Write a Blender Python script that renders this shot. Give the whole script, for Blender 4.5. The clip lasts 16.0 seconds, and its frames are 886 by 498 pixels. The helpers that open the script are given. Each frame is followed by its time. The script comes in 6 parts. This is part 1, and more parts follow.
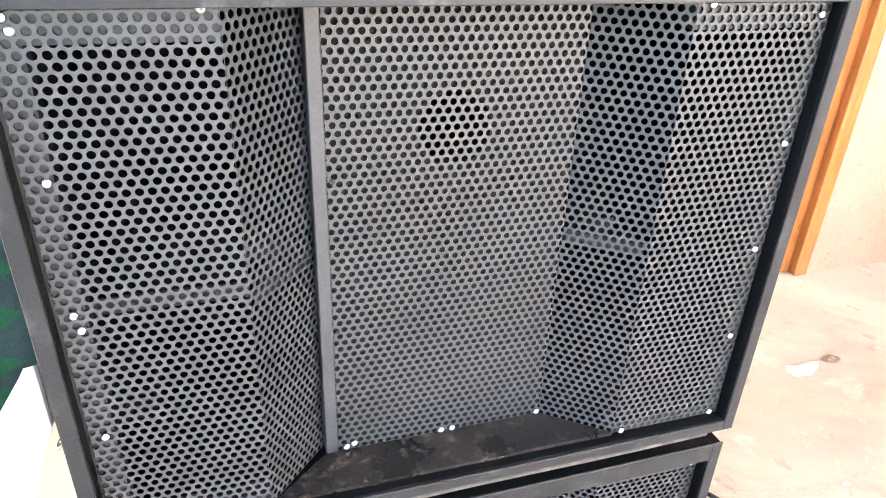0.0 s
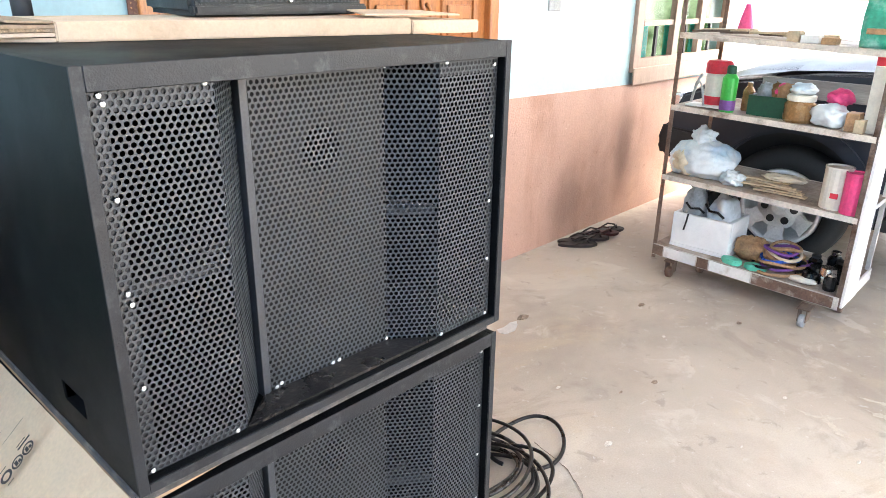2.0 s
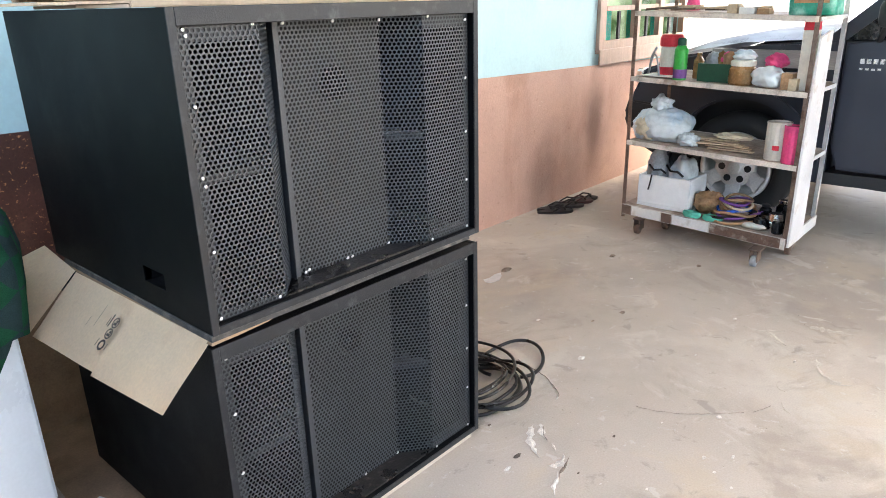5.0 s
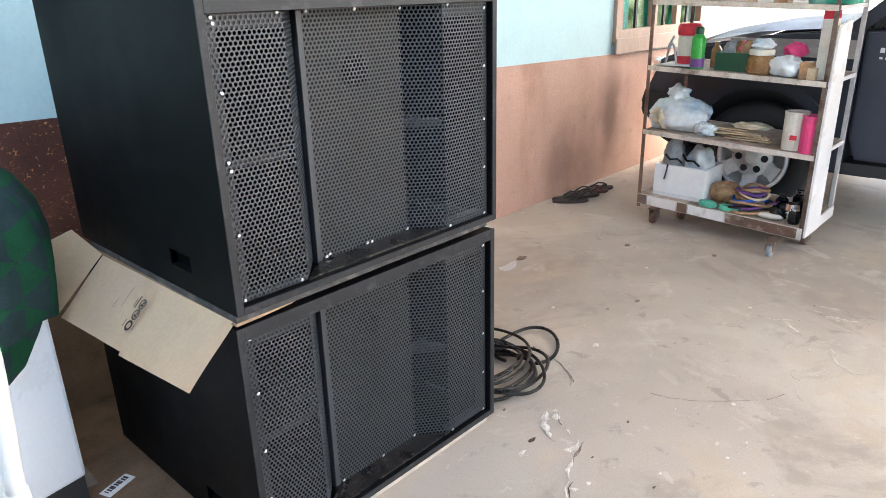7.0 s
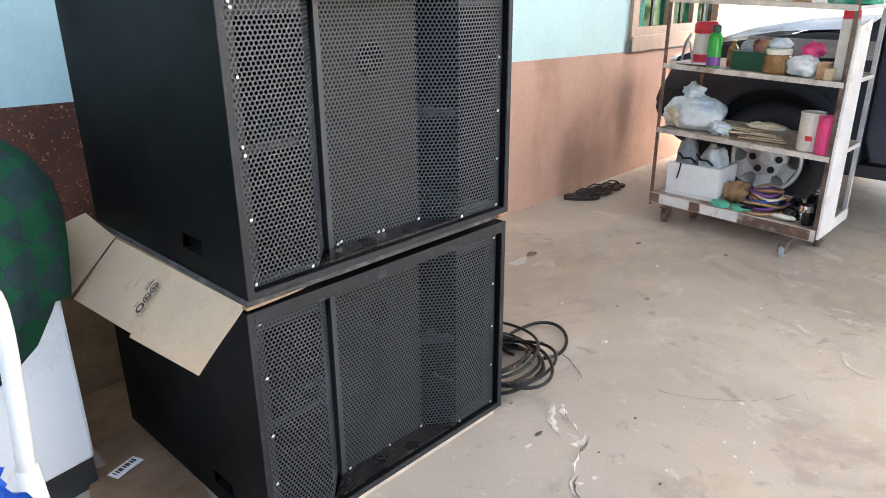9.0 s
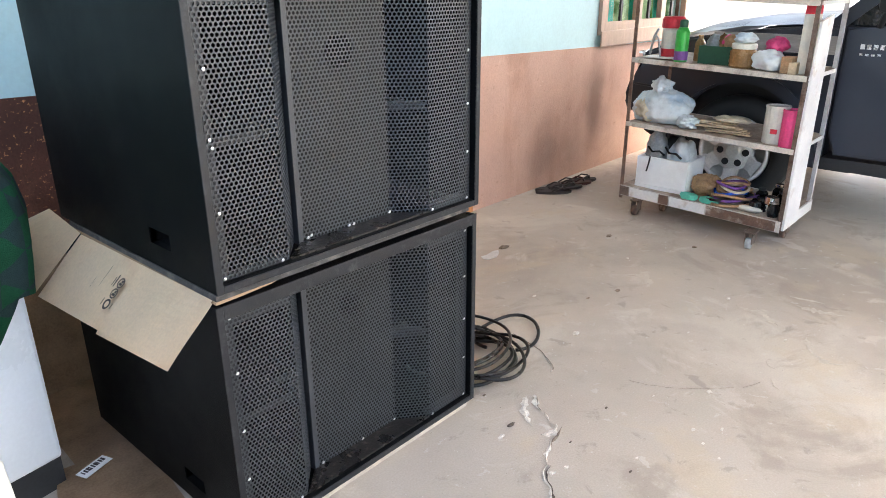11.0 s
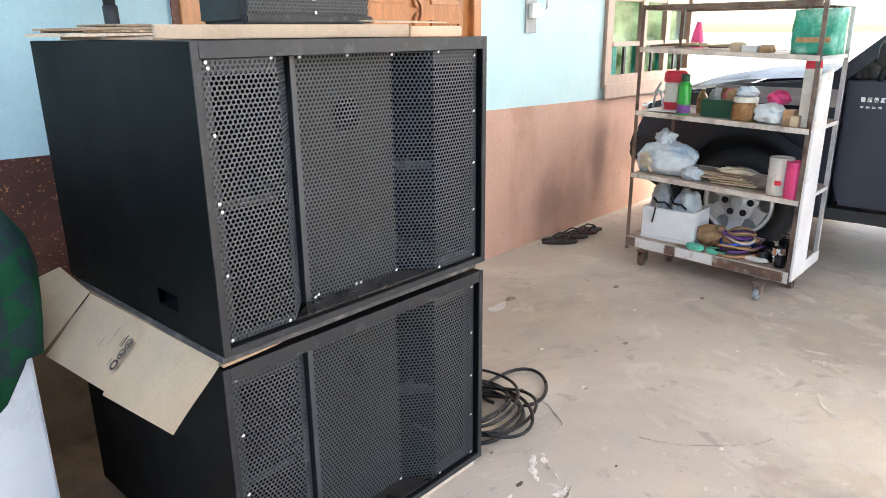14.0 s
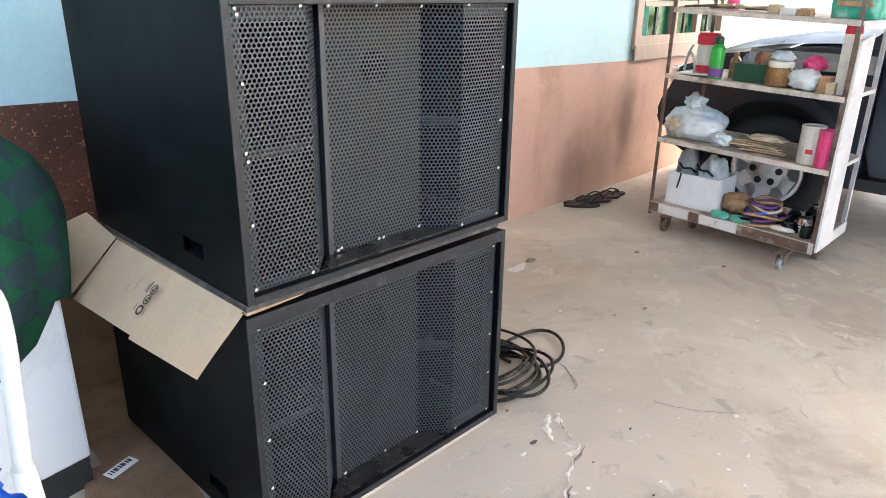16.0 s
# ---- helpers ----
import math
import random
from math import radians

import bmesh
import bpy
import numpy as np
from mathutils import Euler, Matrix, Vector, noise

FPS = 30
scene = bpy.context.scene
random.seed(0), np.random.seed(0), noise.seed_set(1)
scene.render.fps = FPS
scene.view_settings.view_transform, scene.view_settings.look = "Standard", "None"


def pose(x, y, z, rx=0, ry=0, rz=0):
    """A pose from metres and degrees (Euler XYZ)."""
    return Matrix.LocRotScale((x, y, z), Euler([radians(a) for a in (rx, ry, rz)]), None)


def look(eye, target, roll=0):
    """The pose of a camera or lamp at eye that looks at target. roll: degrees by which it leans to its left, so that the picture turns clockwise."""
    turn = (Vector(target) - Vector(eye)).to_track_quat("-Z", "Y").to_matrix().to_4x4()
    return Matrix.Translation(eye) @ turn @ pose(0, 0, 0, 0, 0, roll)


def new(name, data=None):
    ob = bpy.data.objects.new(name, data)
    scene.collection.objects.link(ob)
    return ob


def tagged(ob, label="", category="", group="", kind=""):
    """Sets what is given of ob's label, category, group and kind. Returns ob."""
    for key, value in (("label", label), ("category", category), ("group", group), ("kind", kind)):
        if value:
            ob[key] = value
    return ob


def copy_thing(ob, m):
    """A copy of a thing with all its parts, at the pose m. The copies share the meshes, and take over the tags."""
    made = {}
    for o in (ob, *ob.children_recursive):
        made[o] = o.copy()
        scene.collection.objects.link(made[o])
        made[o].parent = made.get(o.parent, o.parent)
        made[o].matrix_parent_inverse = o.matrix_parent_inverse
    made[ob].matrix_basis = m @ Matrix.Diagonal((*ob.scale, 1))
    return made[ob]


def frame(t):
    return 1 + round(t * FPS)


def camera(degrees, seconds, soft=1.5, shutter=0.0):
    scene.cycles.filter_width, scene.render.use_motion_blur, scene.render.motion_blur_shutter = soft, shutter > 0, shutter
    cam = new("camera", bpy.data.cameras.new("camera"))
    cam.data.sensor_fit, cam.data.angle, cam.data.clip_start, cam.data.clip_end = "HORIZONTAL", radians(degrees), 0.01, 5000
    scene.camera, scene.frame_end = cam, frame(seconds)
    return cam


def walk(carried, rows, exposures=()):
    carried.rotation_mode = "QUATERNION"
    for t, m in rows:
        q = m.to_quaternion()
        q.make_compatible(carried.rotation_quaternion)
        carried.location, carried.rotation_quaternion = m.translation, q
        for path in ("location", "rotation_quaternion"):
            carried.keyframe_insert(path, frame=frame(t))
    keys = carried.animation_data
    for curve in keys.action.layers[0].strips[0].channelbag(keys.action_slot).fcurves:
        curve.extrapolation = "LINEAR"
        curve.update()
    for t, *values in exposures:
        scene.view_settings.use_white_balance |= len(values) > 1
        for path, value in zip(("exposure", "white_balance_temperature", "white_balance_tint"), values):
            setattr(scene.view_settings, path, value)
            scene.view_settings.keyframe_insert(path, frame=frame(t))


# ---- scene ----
cam = camera(65.1, 16.0, soft=0.9)
PATH = [
    (0, (0.021, 0.038, 1.494), (0.586, 1.711, 0.554), 2.5),
    (0.5, (-0.131, -0.089, 1.494), (0.594, 1.582, 0.668), 2.6),
    (1, (-0.269, -0.209, 1.5), (0.707, 1.315, 0.647), 3.1),
    (1.5, (-0.407, -0.225, 1.509), (0.766, 1.164, 0.674), 1.6),
    (2, (-0.523, -0.282, 1.52), (0.851, 0.994, 0.824), 0.9),
    (2.5, (-0.573, -0.399, 1.519), (0.757, 0.887, 0.759), 0.9),
    (3, (-0.652, -0.519, 1.497), (0.655, 0.817, 0.784), -1.8),
    (3.5, (-0.729, -0.543, 1.429), (0.617, 0.759, 0.725), 0.6),
    (5.8, (-0.89, -0.617, 1.422), (0.526, 0.629, 0.757), -2.2),
    (6, (-0.893, -0.609, 1.424), (0.495, 0.662, 0.746), -1.9),
    (6.5, (-0.893, -0.607, 1.418), (0.482, 0.668, 0.721), -1.5),
    (7, (-0.895, -0.61, 1.421), (0.47, 0.673, 0.721), -1.4),
    (7.5, (-0.898, -0.614, 1.418), (0.453, 0.691, 0.73), -2.0),
    (8, (-0.901, -0.616, 1.409), (0.446, 0.683, 0.702), -1.1),
    (8.5, (-0.901, -0.613, 1.41), (0.442, 0.686, 0.698), -0.5),
    (9, (-0.902, -0.611, 1.404), (0.442, 0.69, 0.696), -0.4),
    (9.5, (-0.899, -0.608, 1.401), (0.487, 0.639, 0.676), 0.7),
    (12, (-0.902, -0.63, 1.396), (0.485, 0.627, 0.692), -0.7),
    (12.5, (-0.902, -0.62, 1.399), (0.479, 0.656, 0.719), -0.8),
    (13, (-0.901, -0.62, 1.402), (0.487, 0.667, 0.756), -1.4),
    (13.5, (-0.883, -0.614, 1.414), (0.49, 0.67, 0.732), -0.8),
    (14, (-0.898, -0.62, 1.434), (0.513, 0.666, 0.838), -0.5),
    (14.5, (-0.905, -0.622, 1.442), (0.515, 0.657, 0.853), 0.4),
    (15, (-0.906, -0.617, 1.445), (0.493, 0.675, 0.834), 0.5),
    (15.5, (-0.907, -0.618, 1.438), (0.47, 0.678, 0.789), 0.6),
    (16, (-0.905, -0.609, 1.424), (0.443, 0.69, 0.72), 0.9),
]
EXPOSURES = [(0.0, 4.6, 7200, 13), (0.5, 3.85, 7000, 11), (1.0, 3.55, 6800, 10), (1.5, 3.5, 6780, 10), (2.0, 3.6, 6780, 10), (3.5, 3.3, 6780, 10), (6.0, 3.12, 6780, 10), (9.0, 3.0, 6780, 10), (12.5, 3.12, 6780, 10), (16.0, 3.1, 6780, 10)]
walk(cam, [(t, look(eye, target, roll)) for t, eye, target, roll in PATH], EXPOSURES)

# ---- light ----
world = bpy.data.worlds.new("world")
scene.world = world
world.use_nodes = True
wn = world.node_tree
sky = wn.nodes.new("ShaderNodeTexSky")
sky.sky_type = "NISHITA"
sky.sun_disc = False
sky.sun_elevation, sky.sun_rotation = radians(52), radians(125)
sky.air_density, sky.dust_density, sky.ozone_density = 1.0, 3.6, 1.0
wn.links.new(sky.outputs[0], wn.nodes["Background"].inputs[0])
wn.nodes["Background"].inputs[1].default_value = 0.15
sun = new("sun", bpy.data.lights.new("sun", "SUN"))
sun.data.energy, sun.data.angle, sun.data.color = 1.2, radians(14), (1.0, 0.95, 0.88)
sun.matrix_basis = look((6, -4.2, 9.4), (0, 0, 0))
scene.view_settings.exposure = 0.0


# ---- materials ----
def material(name, colour, rough=0.6, metal=0.0, vary=0.25, scale=6.0, fine=90.0, bump=0.15, second=None, patch=0.0, patch_scale=2.0, coat=0.0, random=0.0, stretch=None, sheen=0.0, spec=0.5):
    """A procedural surface: base colour with broad stains and fine grain, roughness breakup and relief."""
    m = bpy.data.materials.new(name)
    m.use_nodes = True
    nt = m.node_tree
    N, L = nt.nodes, nt.links
    p = N["Principled BSDF"]
    co = N.new("ShaderNodeTexCoord")
    src = co.outputs["Object"]
    if stretch:
        mp = N.new("ShaderNodeMapping")
        mp.inputs["Scale"].default_value = stretch
        L.new(src, mp.inputs[0])
        src = mp.outputs[0]
    big = N.new("ShaderNodeTexNoise")
    big.inputs["Scale"].default_value, big.inputs["Detail"].default_value = scale, 6
    big.inputs["Roughness"].default_value = 0.62
    L.new(src, big.inputs["Vector"])
    small = N.new("ShaderNodeTexNoise")
    small.inputs["Scale"].default_value, small.inputs["Detail"].default_value = fine, 4
    L.new(src, small.inputs["Vector"])
    ramp = N.new("ShaderNodeMapRange")
    ramp.inputs["From Min"].default_value, ramp.inputs["From Max"].default_value = 0.3, 0.7
    ramp.inputs["To Min"].default_value, ramp.inputs["To Max"].default_value = 1 - vary, 1 + vary
    L.new(big.outputs["Fac"], ramp.inputs["Value"])
    grain = N.new("ShaderNodeMapRange")
    grain.inputs["From Min"].default_value, grain.inputs["From Max"].default_value = 0.3, 0.7
    grain.inputs["To Min"].default_value, grain.inputs["To Max"].default_value = 1 - vary * 0.6, 1 + vary * 0.6
    L.new(small.outputs["Fac"], grain.inputs["Value"])
    mul = N.new("ShaderNodeMath")
    mul.operation = "MULTIPLY"
    L.new(ramp.outputs[0], mul.inputs[0])
    L.new(grain.outputs[0], mul.inputs[1])
    val = mul.outputs[0]
    if random:
        info = N.new("ShaderNodeObjectInfo")
        rr = N.new("ShaderNodeMapRange")
        rr.inputs["To Min"].default_value, rr.inputs["To Max"].default_value = 1 - random, 1 + random
        L.new(info.outputs["Random"], rr.inputs["Value"])
        m2 = N.new("ShaderNodeMath")
        m2.operation = "MULTIPLY"
        L.new(val, m2.inputs[0])
        L.new(rr.outputs[0], m2.inputs[1])
        val = m2.outputs[0]
    base = N.new("ShaderNodeRGB")
    base.outputs[0].default_value = (*colour, 1)
    col = base.outputs[0]
    if second:
        pn = N.new("ShaderNodeTexNoise")
        pn.inputs["Scale"].default_value, pn.inputs["Detail"].default_value = patch_scale, 8
        pn.inputs["Roughness"].default_value = 0.65
        L.new(src, pn.inputs["Vector"])
        pr = N.new("ShaderNodeMapRange")
        pr.inputs["From Min"].default_value, pr.inputs["From Max"].default_value = 0.62 - patch * 0.3, 0.74 - patch * 0.2
        L.new(pn.outputs["Fac"], pr.inputs["Value"])
        mx = N.new("ShaderNodeMix")
        mx.data_type = "RGBA"
        L.new(pr.outputs[0], mx.inputs["Factor"])
        L.new(col, mx.inputs["A"])
        mx.inputs["B"].default_value = (*second, 1)
        col = mx.outputs["Result"]
    sc = N.new("ShaderNodeVectorMath")
    sc.operation = "SCALE"
    L.new(col, sc.inputs[0])
    L.new(val, sc.inputs["Scale"])
    L.new(sc.outputs[0], p.inputs["Base Color"])
    rg = N.new("ShaderNodeMapRange")
    rg.inputs["From Min"].default_value, rg.inputs["From Max"].default_value = 0.3, 0.7
    rg.inputs["To Min"].default_value, rg.inputs["To Max"].default_value = max(0.02, rough - 0.1), min(1, rough + 0.1)
    L.new(big.outputs["Fac"], rg.inputs["Value"])
    L.new(rg.outputs[0], p.inputs["Roughness"])
    p.inputs["Metallic"].default_value = metal
    p.inputs["Coat Weight"].default_value = coat
    p.inputs["Specular IOR Level"].default_value = spec
    p.inputs["Sheen Weight"].default_value = sheen
    if bump:
        b = N.new("ShaderNodeBump")
        b.inputs["Strength"].default_value, b.inputs["Distance"].default_value = bump, 0.004
        ad = N.new("ShaderNodeMath")
        ad.operation = "ADD"
        L.new(big.outputs["Fac"], ad.inputs[0])
        L.new(small.outputs["Fac"], ad.inputs[1])
        L.new(ad.outputs[0], b.inputs["Height"])
        L.new(b.outputs[0], p.inputs["Normal"])
    return m


def glass(name, tint=(1, 1, 1), rough=0.0):
    m = bpy.data.materials.new(name)
    m.use_nodes = True
    p = m.node_tree.nodes["Principled BSDF"]
    p.inputs["Base Color"].default_value = (*tint, 1)
    p.inputs["Transmission Weight"].default_value = 1.0
    p.inputs["Roughness"].default_value = rough
    p.inputs["IOR"].default_value = 1.45
    return m


def check_cloth(name, a, b):
    """Woven checked cloth in two colours."""
    m = material(name, a, 0.95, vary=0.3, scale=9, fine=300, bump=0.4, spec=0.15)
    nt = m.node_tree
    N, L = nt.nodes, nt.links
    sc = [n for n in N if n.type == "VECT_MATH"][0]
    co = [n for n in N if n.type == "TEX_COORD"][0]
    ns = N.new("ShaderNodeTexNoise")
    ns.inputs["Scale"].default_value = 5
    L.new(co.outputs["Object"], ns.inputs["Vector"])
    ad = N.new("ShaderNodeVectorMath")
    ad.operation = "MULTIPLY_ADD"
    ad.inputs[1].default_value = (0.06, 0.06, 0.06)
    L.new(ns.outputs["Color"], ad.inputs[0])
    L.new(co.outputs["Object"], ad.inputs[2])
    mp = N.new("ShaderNodeMapping")
    mp.inputs["Rotation"].default_value = (0.3, 0.5, 0.6)
    L.new(ad.outputs[0], mp.inputs[0])
    ck = N.new("ShaderNodeTexChecker")
    ck.inputs["Scale"].default_value = 13
    ck.inputs["Color1"].default_value, ck.inputs["Color2"].default_value = (*a, 1), (*b, 1)
    L.new(mp.outputs[0], ck.inputs["Vector"])
    L.new(ck.outputs["Color"], sc.inputs[0])
    return m



def layer(nt, src, colour_socket, other, kind, scale, low, high, strength, detail=6, distort=0.0, stretch=None):
    """Mixes the colour other over a colour where a texture lies between low and high."""
    N, L = nt.nodes, nt.links
    if stretch:
        mp = N.new("ShaderNodeMapping")
        mp.inputs["Scale"].default_value = stretch
        L.new(src, mp.inputs[0])
        src = mp.outputs[0]
    tex = N.new("ShaderNodeTexVoronoi" if kind == "cells" else "ShaderNodeTexNoise")
    tex.inputs["Scale"].default_value = scale
    if kind == "cells":
        out = tex.outputs["Distance"]
    else:
        tex.inputs["Detail"].default_value, tex.inputs["Distortion"].default_value = detail, distort
        tex.inputs["Roughness"].default_value = 0.65
        out = tex.outputs["Fac"]
    L.new(src, tex.inputs["Vector"])
    mr = N.new("ShaderNodeMapRange")
    mr.interpolation_type = "SMOOTHSTEP"
    mr.inputs["From Min"].default_value, mr.inputs["From Max"].default_value = low, high
    mr.inputs["To Min"].default_value, mr.inputs["To Max"].default_value = 0, strength
    L.new(out, mr.inputs["Value"])
    mx = N.new("ShaderNodeMix")
    mx.data_type = "RGBA"
    L.new(mr.outputs[0], mx.inputs["Factor"])
    L.new(colour_socket, mx.inputs["A"])
    mx.inputs["B"].default_value = (*other, 1)
    return mx.outputs["Result"]


def relayer(m, layers):
    nt = m.node_tree
    src = [n for n in nt.nodes if n.type == "TEX_COORD"][0].outputs["Object"]
    sc = [n for n in nt.nodes if n.type == "VECT_MATH"][0]
    col = sc.inputs[0].links[0].from_socket
    for args in layers:
        col = layer(nt, src, col, *args)
    nt.links.new(col, sc.inputs[0])
    return m


def shade_patch(m, colour, centre, size, strength):
    """Paints a soft-edged shadow into a wall's colour about centre (x, z)."""
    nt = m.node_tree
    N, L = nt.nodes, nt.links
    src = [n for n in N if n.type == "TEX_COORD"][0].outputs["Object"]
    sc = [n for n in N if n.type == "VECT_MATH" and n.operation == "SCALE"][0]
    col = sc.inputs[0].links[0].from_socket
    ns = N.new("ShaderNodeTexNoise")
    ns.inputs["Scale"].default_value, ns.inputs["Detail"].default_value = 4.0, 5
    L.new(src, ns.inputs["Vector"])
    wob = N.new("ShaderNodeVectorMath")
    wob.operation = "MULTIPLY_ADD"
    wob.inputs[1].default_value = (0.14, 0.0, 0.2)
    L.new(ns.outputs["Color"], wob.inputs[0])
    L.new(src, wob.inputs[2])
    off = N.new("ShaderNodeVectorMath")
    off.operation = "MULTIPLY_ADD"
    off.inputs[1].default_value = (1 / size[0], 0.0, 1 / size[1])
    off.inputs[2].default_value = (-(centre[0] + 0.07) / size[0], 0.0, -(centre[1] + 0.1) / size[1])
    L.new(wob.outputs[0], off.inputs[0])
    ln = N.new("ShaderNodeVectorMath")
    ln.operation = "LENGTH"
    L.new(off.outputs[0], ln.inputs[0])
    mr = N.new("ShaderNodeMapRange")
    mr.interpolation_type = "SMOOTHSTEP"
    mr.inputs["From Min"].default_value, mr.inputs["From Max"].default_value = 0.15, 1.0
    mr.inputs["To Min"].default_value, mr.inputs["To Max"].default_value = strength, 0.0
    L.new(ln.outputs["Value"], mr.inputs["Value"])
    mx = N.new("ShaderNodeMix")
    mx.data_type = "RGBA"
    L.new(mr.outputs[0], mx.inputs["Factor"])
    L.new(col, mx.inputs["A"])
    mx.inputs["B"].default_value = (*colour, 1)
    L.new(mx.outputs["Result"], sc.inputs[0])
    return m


def worn_concrete():
    m = material("concrete", (0.46, 0.39, 0.315), 0.66, vary=0.10, scale=1.6, fine=160, bump=0.28)
    return relayer(m, (((0.345, 0.28, 0.225), "noise", 0.55, 0.45, 0.62, 0.7, 8, 0.5),
                       ((0.56, 0.49, 0.40), "noise", 0.9, 0.50, 0.62, 0.7, 9, 0.5),
                       ((0.32, 0.255, 0.20), "noise", 2.2, 0.54, 0.66, 0.55, 9, 0.9),
                       ((0.50, 0.40, 0.28), "noise", 1.7, 0.54, 0.66, 0.5, 8, 0.6),
                       ((0.60, 0.535, 0.45), "noise", 4.0, 0.57, 0.68, 0.5, 10, 0.7),
                       ((0.27, 0.22, 0.18), "noise", 9.0, 0.60, 0.68, 0.5, 9, 0.6),
                       ((0.58, 0.53, 0.46), "noise", 15.0, 0.62, 0.68, 0.5, 8, 0.5),
                       ((0.64, 0.59, 0.52), "noise", 38.0, 0.67, 0.72, 0.7, 4, 0.0),
                       ((0.17, 0.135, 0.11), "noise", 48.0, 0.68, 0.74, 0.7, 4, 0.0)))


def pitted_red():
    # red paint of this stretch, base lowered further for shade beside the cabinets
    m = material("dado_red", (0.115, 0.042, 0.028), 0.5, vary=0.2, scale=2.4, fine=95, bump=0.9)
    return relayer(m, (((0.06, 0.021, 0.015), "noise", 1.6, 0.45, 0.68, 0.7, 7, 0.5),
                       ((0.22, 0.10, 0.06), "noise", 3.5, 0.58, 0.72, 0.5, 8, 0.4),
                       ((0.62, 0.30, 0.13), "noise", 75.0, 0.60, 0.66, 0.9, 4, 0.2),
                       ((0.05, 0.02, 0.016), "noise", 60.0, 0.66, 0.74, 0.7, 3, 0.0)))


def pitted_render():
    m = material("dado_paint", (0.53, 0.315, 0.235), 0.62, vary=0.10, scale=2.4, fine=95, bump=0.9)
    return relayer(m, (((0.39, 0.205, 0.14), "noise", 1.3, 0.46, 0.68, 0.7, 7, 0.5, (1.6, 1.6, 0.55)),
                       ((0.62, 0.37, 0.27), "noise", 2.3, 0.55, 0.72, 0.6, 7, 0.4),
                       ((0.27, 0.11, 0.07), "noise", 26.0, 0.63, 0.72, 0.6, 5, 0.2),
                       ((0.70, 0.50, 0.38), "noise", 34.0, 0.66, 0.74, 0.7, 4, 0.2),
                       ((0.16, 0.07, 0.045), "noise", 70.0, 0.68, 0.75, 0.7, 3, 0.0)))


cab_paint = material("cab_paint", (0.0032, 0.0036, 0.004), 0.5, vary=0.2, scale=3, fine=420, bump=0.22, second=(0.007, 0.0075, 0.008), patch=0.15, patch_scale=7, spec=0.1)
rim_paint = material("rim_paint", (0.014, 0.0155, 0.018), 0.42, vary=0.25, scale=14, fine=300, bump=0.2, second=(0.04, 0.041, 0.043), patch=0.25, patch_scale=25, spec=0.35)
grille_paint = material("grille_paint", (0.042, 0.046, 0.051), 0.45, metal=0.1, vary=0.2, scale=5, fine=200, bump=0.05)
inner_paint = material("inner_paint", (0.006, 0.006, 0.007), 0.8, vary=0.3, scale=6, fine=150, bump=0.2, spec=0.2)
post_paint = material("post_paint", (0.034, 0.038, 0.043), 0.45, vary=0.2, scale=8, fine=200, bump=0.1)
board_paint = material("board_paint", (0.006, 0.0063, 0.0067), 0.75, vary=0.3, scale=6, fine=150, bump=0.2, spec=0.3)
ledge_paint = material("ledge_paint", (0.016, 0.014, 0.013), 0.3, vary=0.4, scale=8, fine=120, bump=0.25, second=(0.07, 0.055, 0.045), patch=0.25, patch_scale=30)
steel = material("steel", (0.72, 0.72, 0.7), 0.28, metal=1.0, vary=0.12, scale=40, fine=300, bump=0.05)
cardboard_tan = material("cardboard_tan", (0.64, 0.46, 0.31), 0.85, vary=0.1, scale=5, fine=140, bump=0.15, second=(0.54, 0.37, 0.24), patch=0.3, patch_scale=7)
cardboard = material("cardboard", (0.83, 0.65, 0.44), 0.85, vary=0.08, scale=4, fine=140, bump=0.12, second=(0.76, 0.56, 0.36), patch=0.25, patch_scale=6)
cardboard_dark = material("cardboard_dark", (0.36, 0.235, 0.14), 0.88, vary=0.2, scale=6, fine=140, bump=0.2, second=(0.25, 0.16, 0.09), patch=0.4, patch_scale=5)
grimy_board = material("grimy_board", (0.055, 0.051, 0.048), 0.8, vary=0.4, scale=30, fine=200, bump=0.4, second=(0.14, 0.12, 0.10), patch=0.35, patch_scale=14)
cardboard_core = material("cardboard_core", (0.40, 0.27, 0.16), 0.95, vary=0.4, scale=60, fine=240, bump=0.6)
ink = material("ink", (0.05, 0.04, 0.035), 0.8, vary=0.3, scale=60, bump=0)
paper = material("paper", (0.75, 0.73, 0.68), 0.8, vary=0.08, scale=20, bump=0.05)
concrete = worn_concrete()
dusty = material("dusty", (0.53, 0.465, 0.375), 0.9, vary=0.15, scale=20, fine=180, bump=0.4)
dusty_dark = material("dusty_dark", (0.36, 0.30, 0.25), 0.9, vary=0.2, scale=30, fine=180, bump=0.3)
mortar = material("mortar", (0.66, 0.6, 0.52), 0.9, vary=0.25, scale=30, fine=200, bump=0.5)
grit = material("grit", (0.2, 0.15, 0.11), 0.9, vary=0.4, scale=40, bump=0.3, random=0.5)
plaster_blue = material("plaster_blue", (0.50, 0.69, 0.71), 0.7, vary=0.06, scale=2, fine=60, bump=0.15, second=(0.43, 0.62, 0.65), patch=0.3, patch_scale=1.5)
dado_paint = pitted_render()
# soft shadows by the truck and trolley, painted into the dado colour
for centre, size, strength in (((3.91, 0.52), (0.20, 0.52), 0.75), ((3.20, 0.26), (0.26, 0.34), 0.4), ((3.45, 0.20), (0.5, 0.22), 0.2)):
    shade_patch(dado_paint, (0.15, 0.07, 0.05), centre, size, strength)
dado_red = pitted_red()
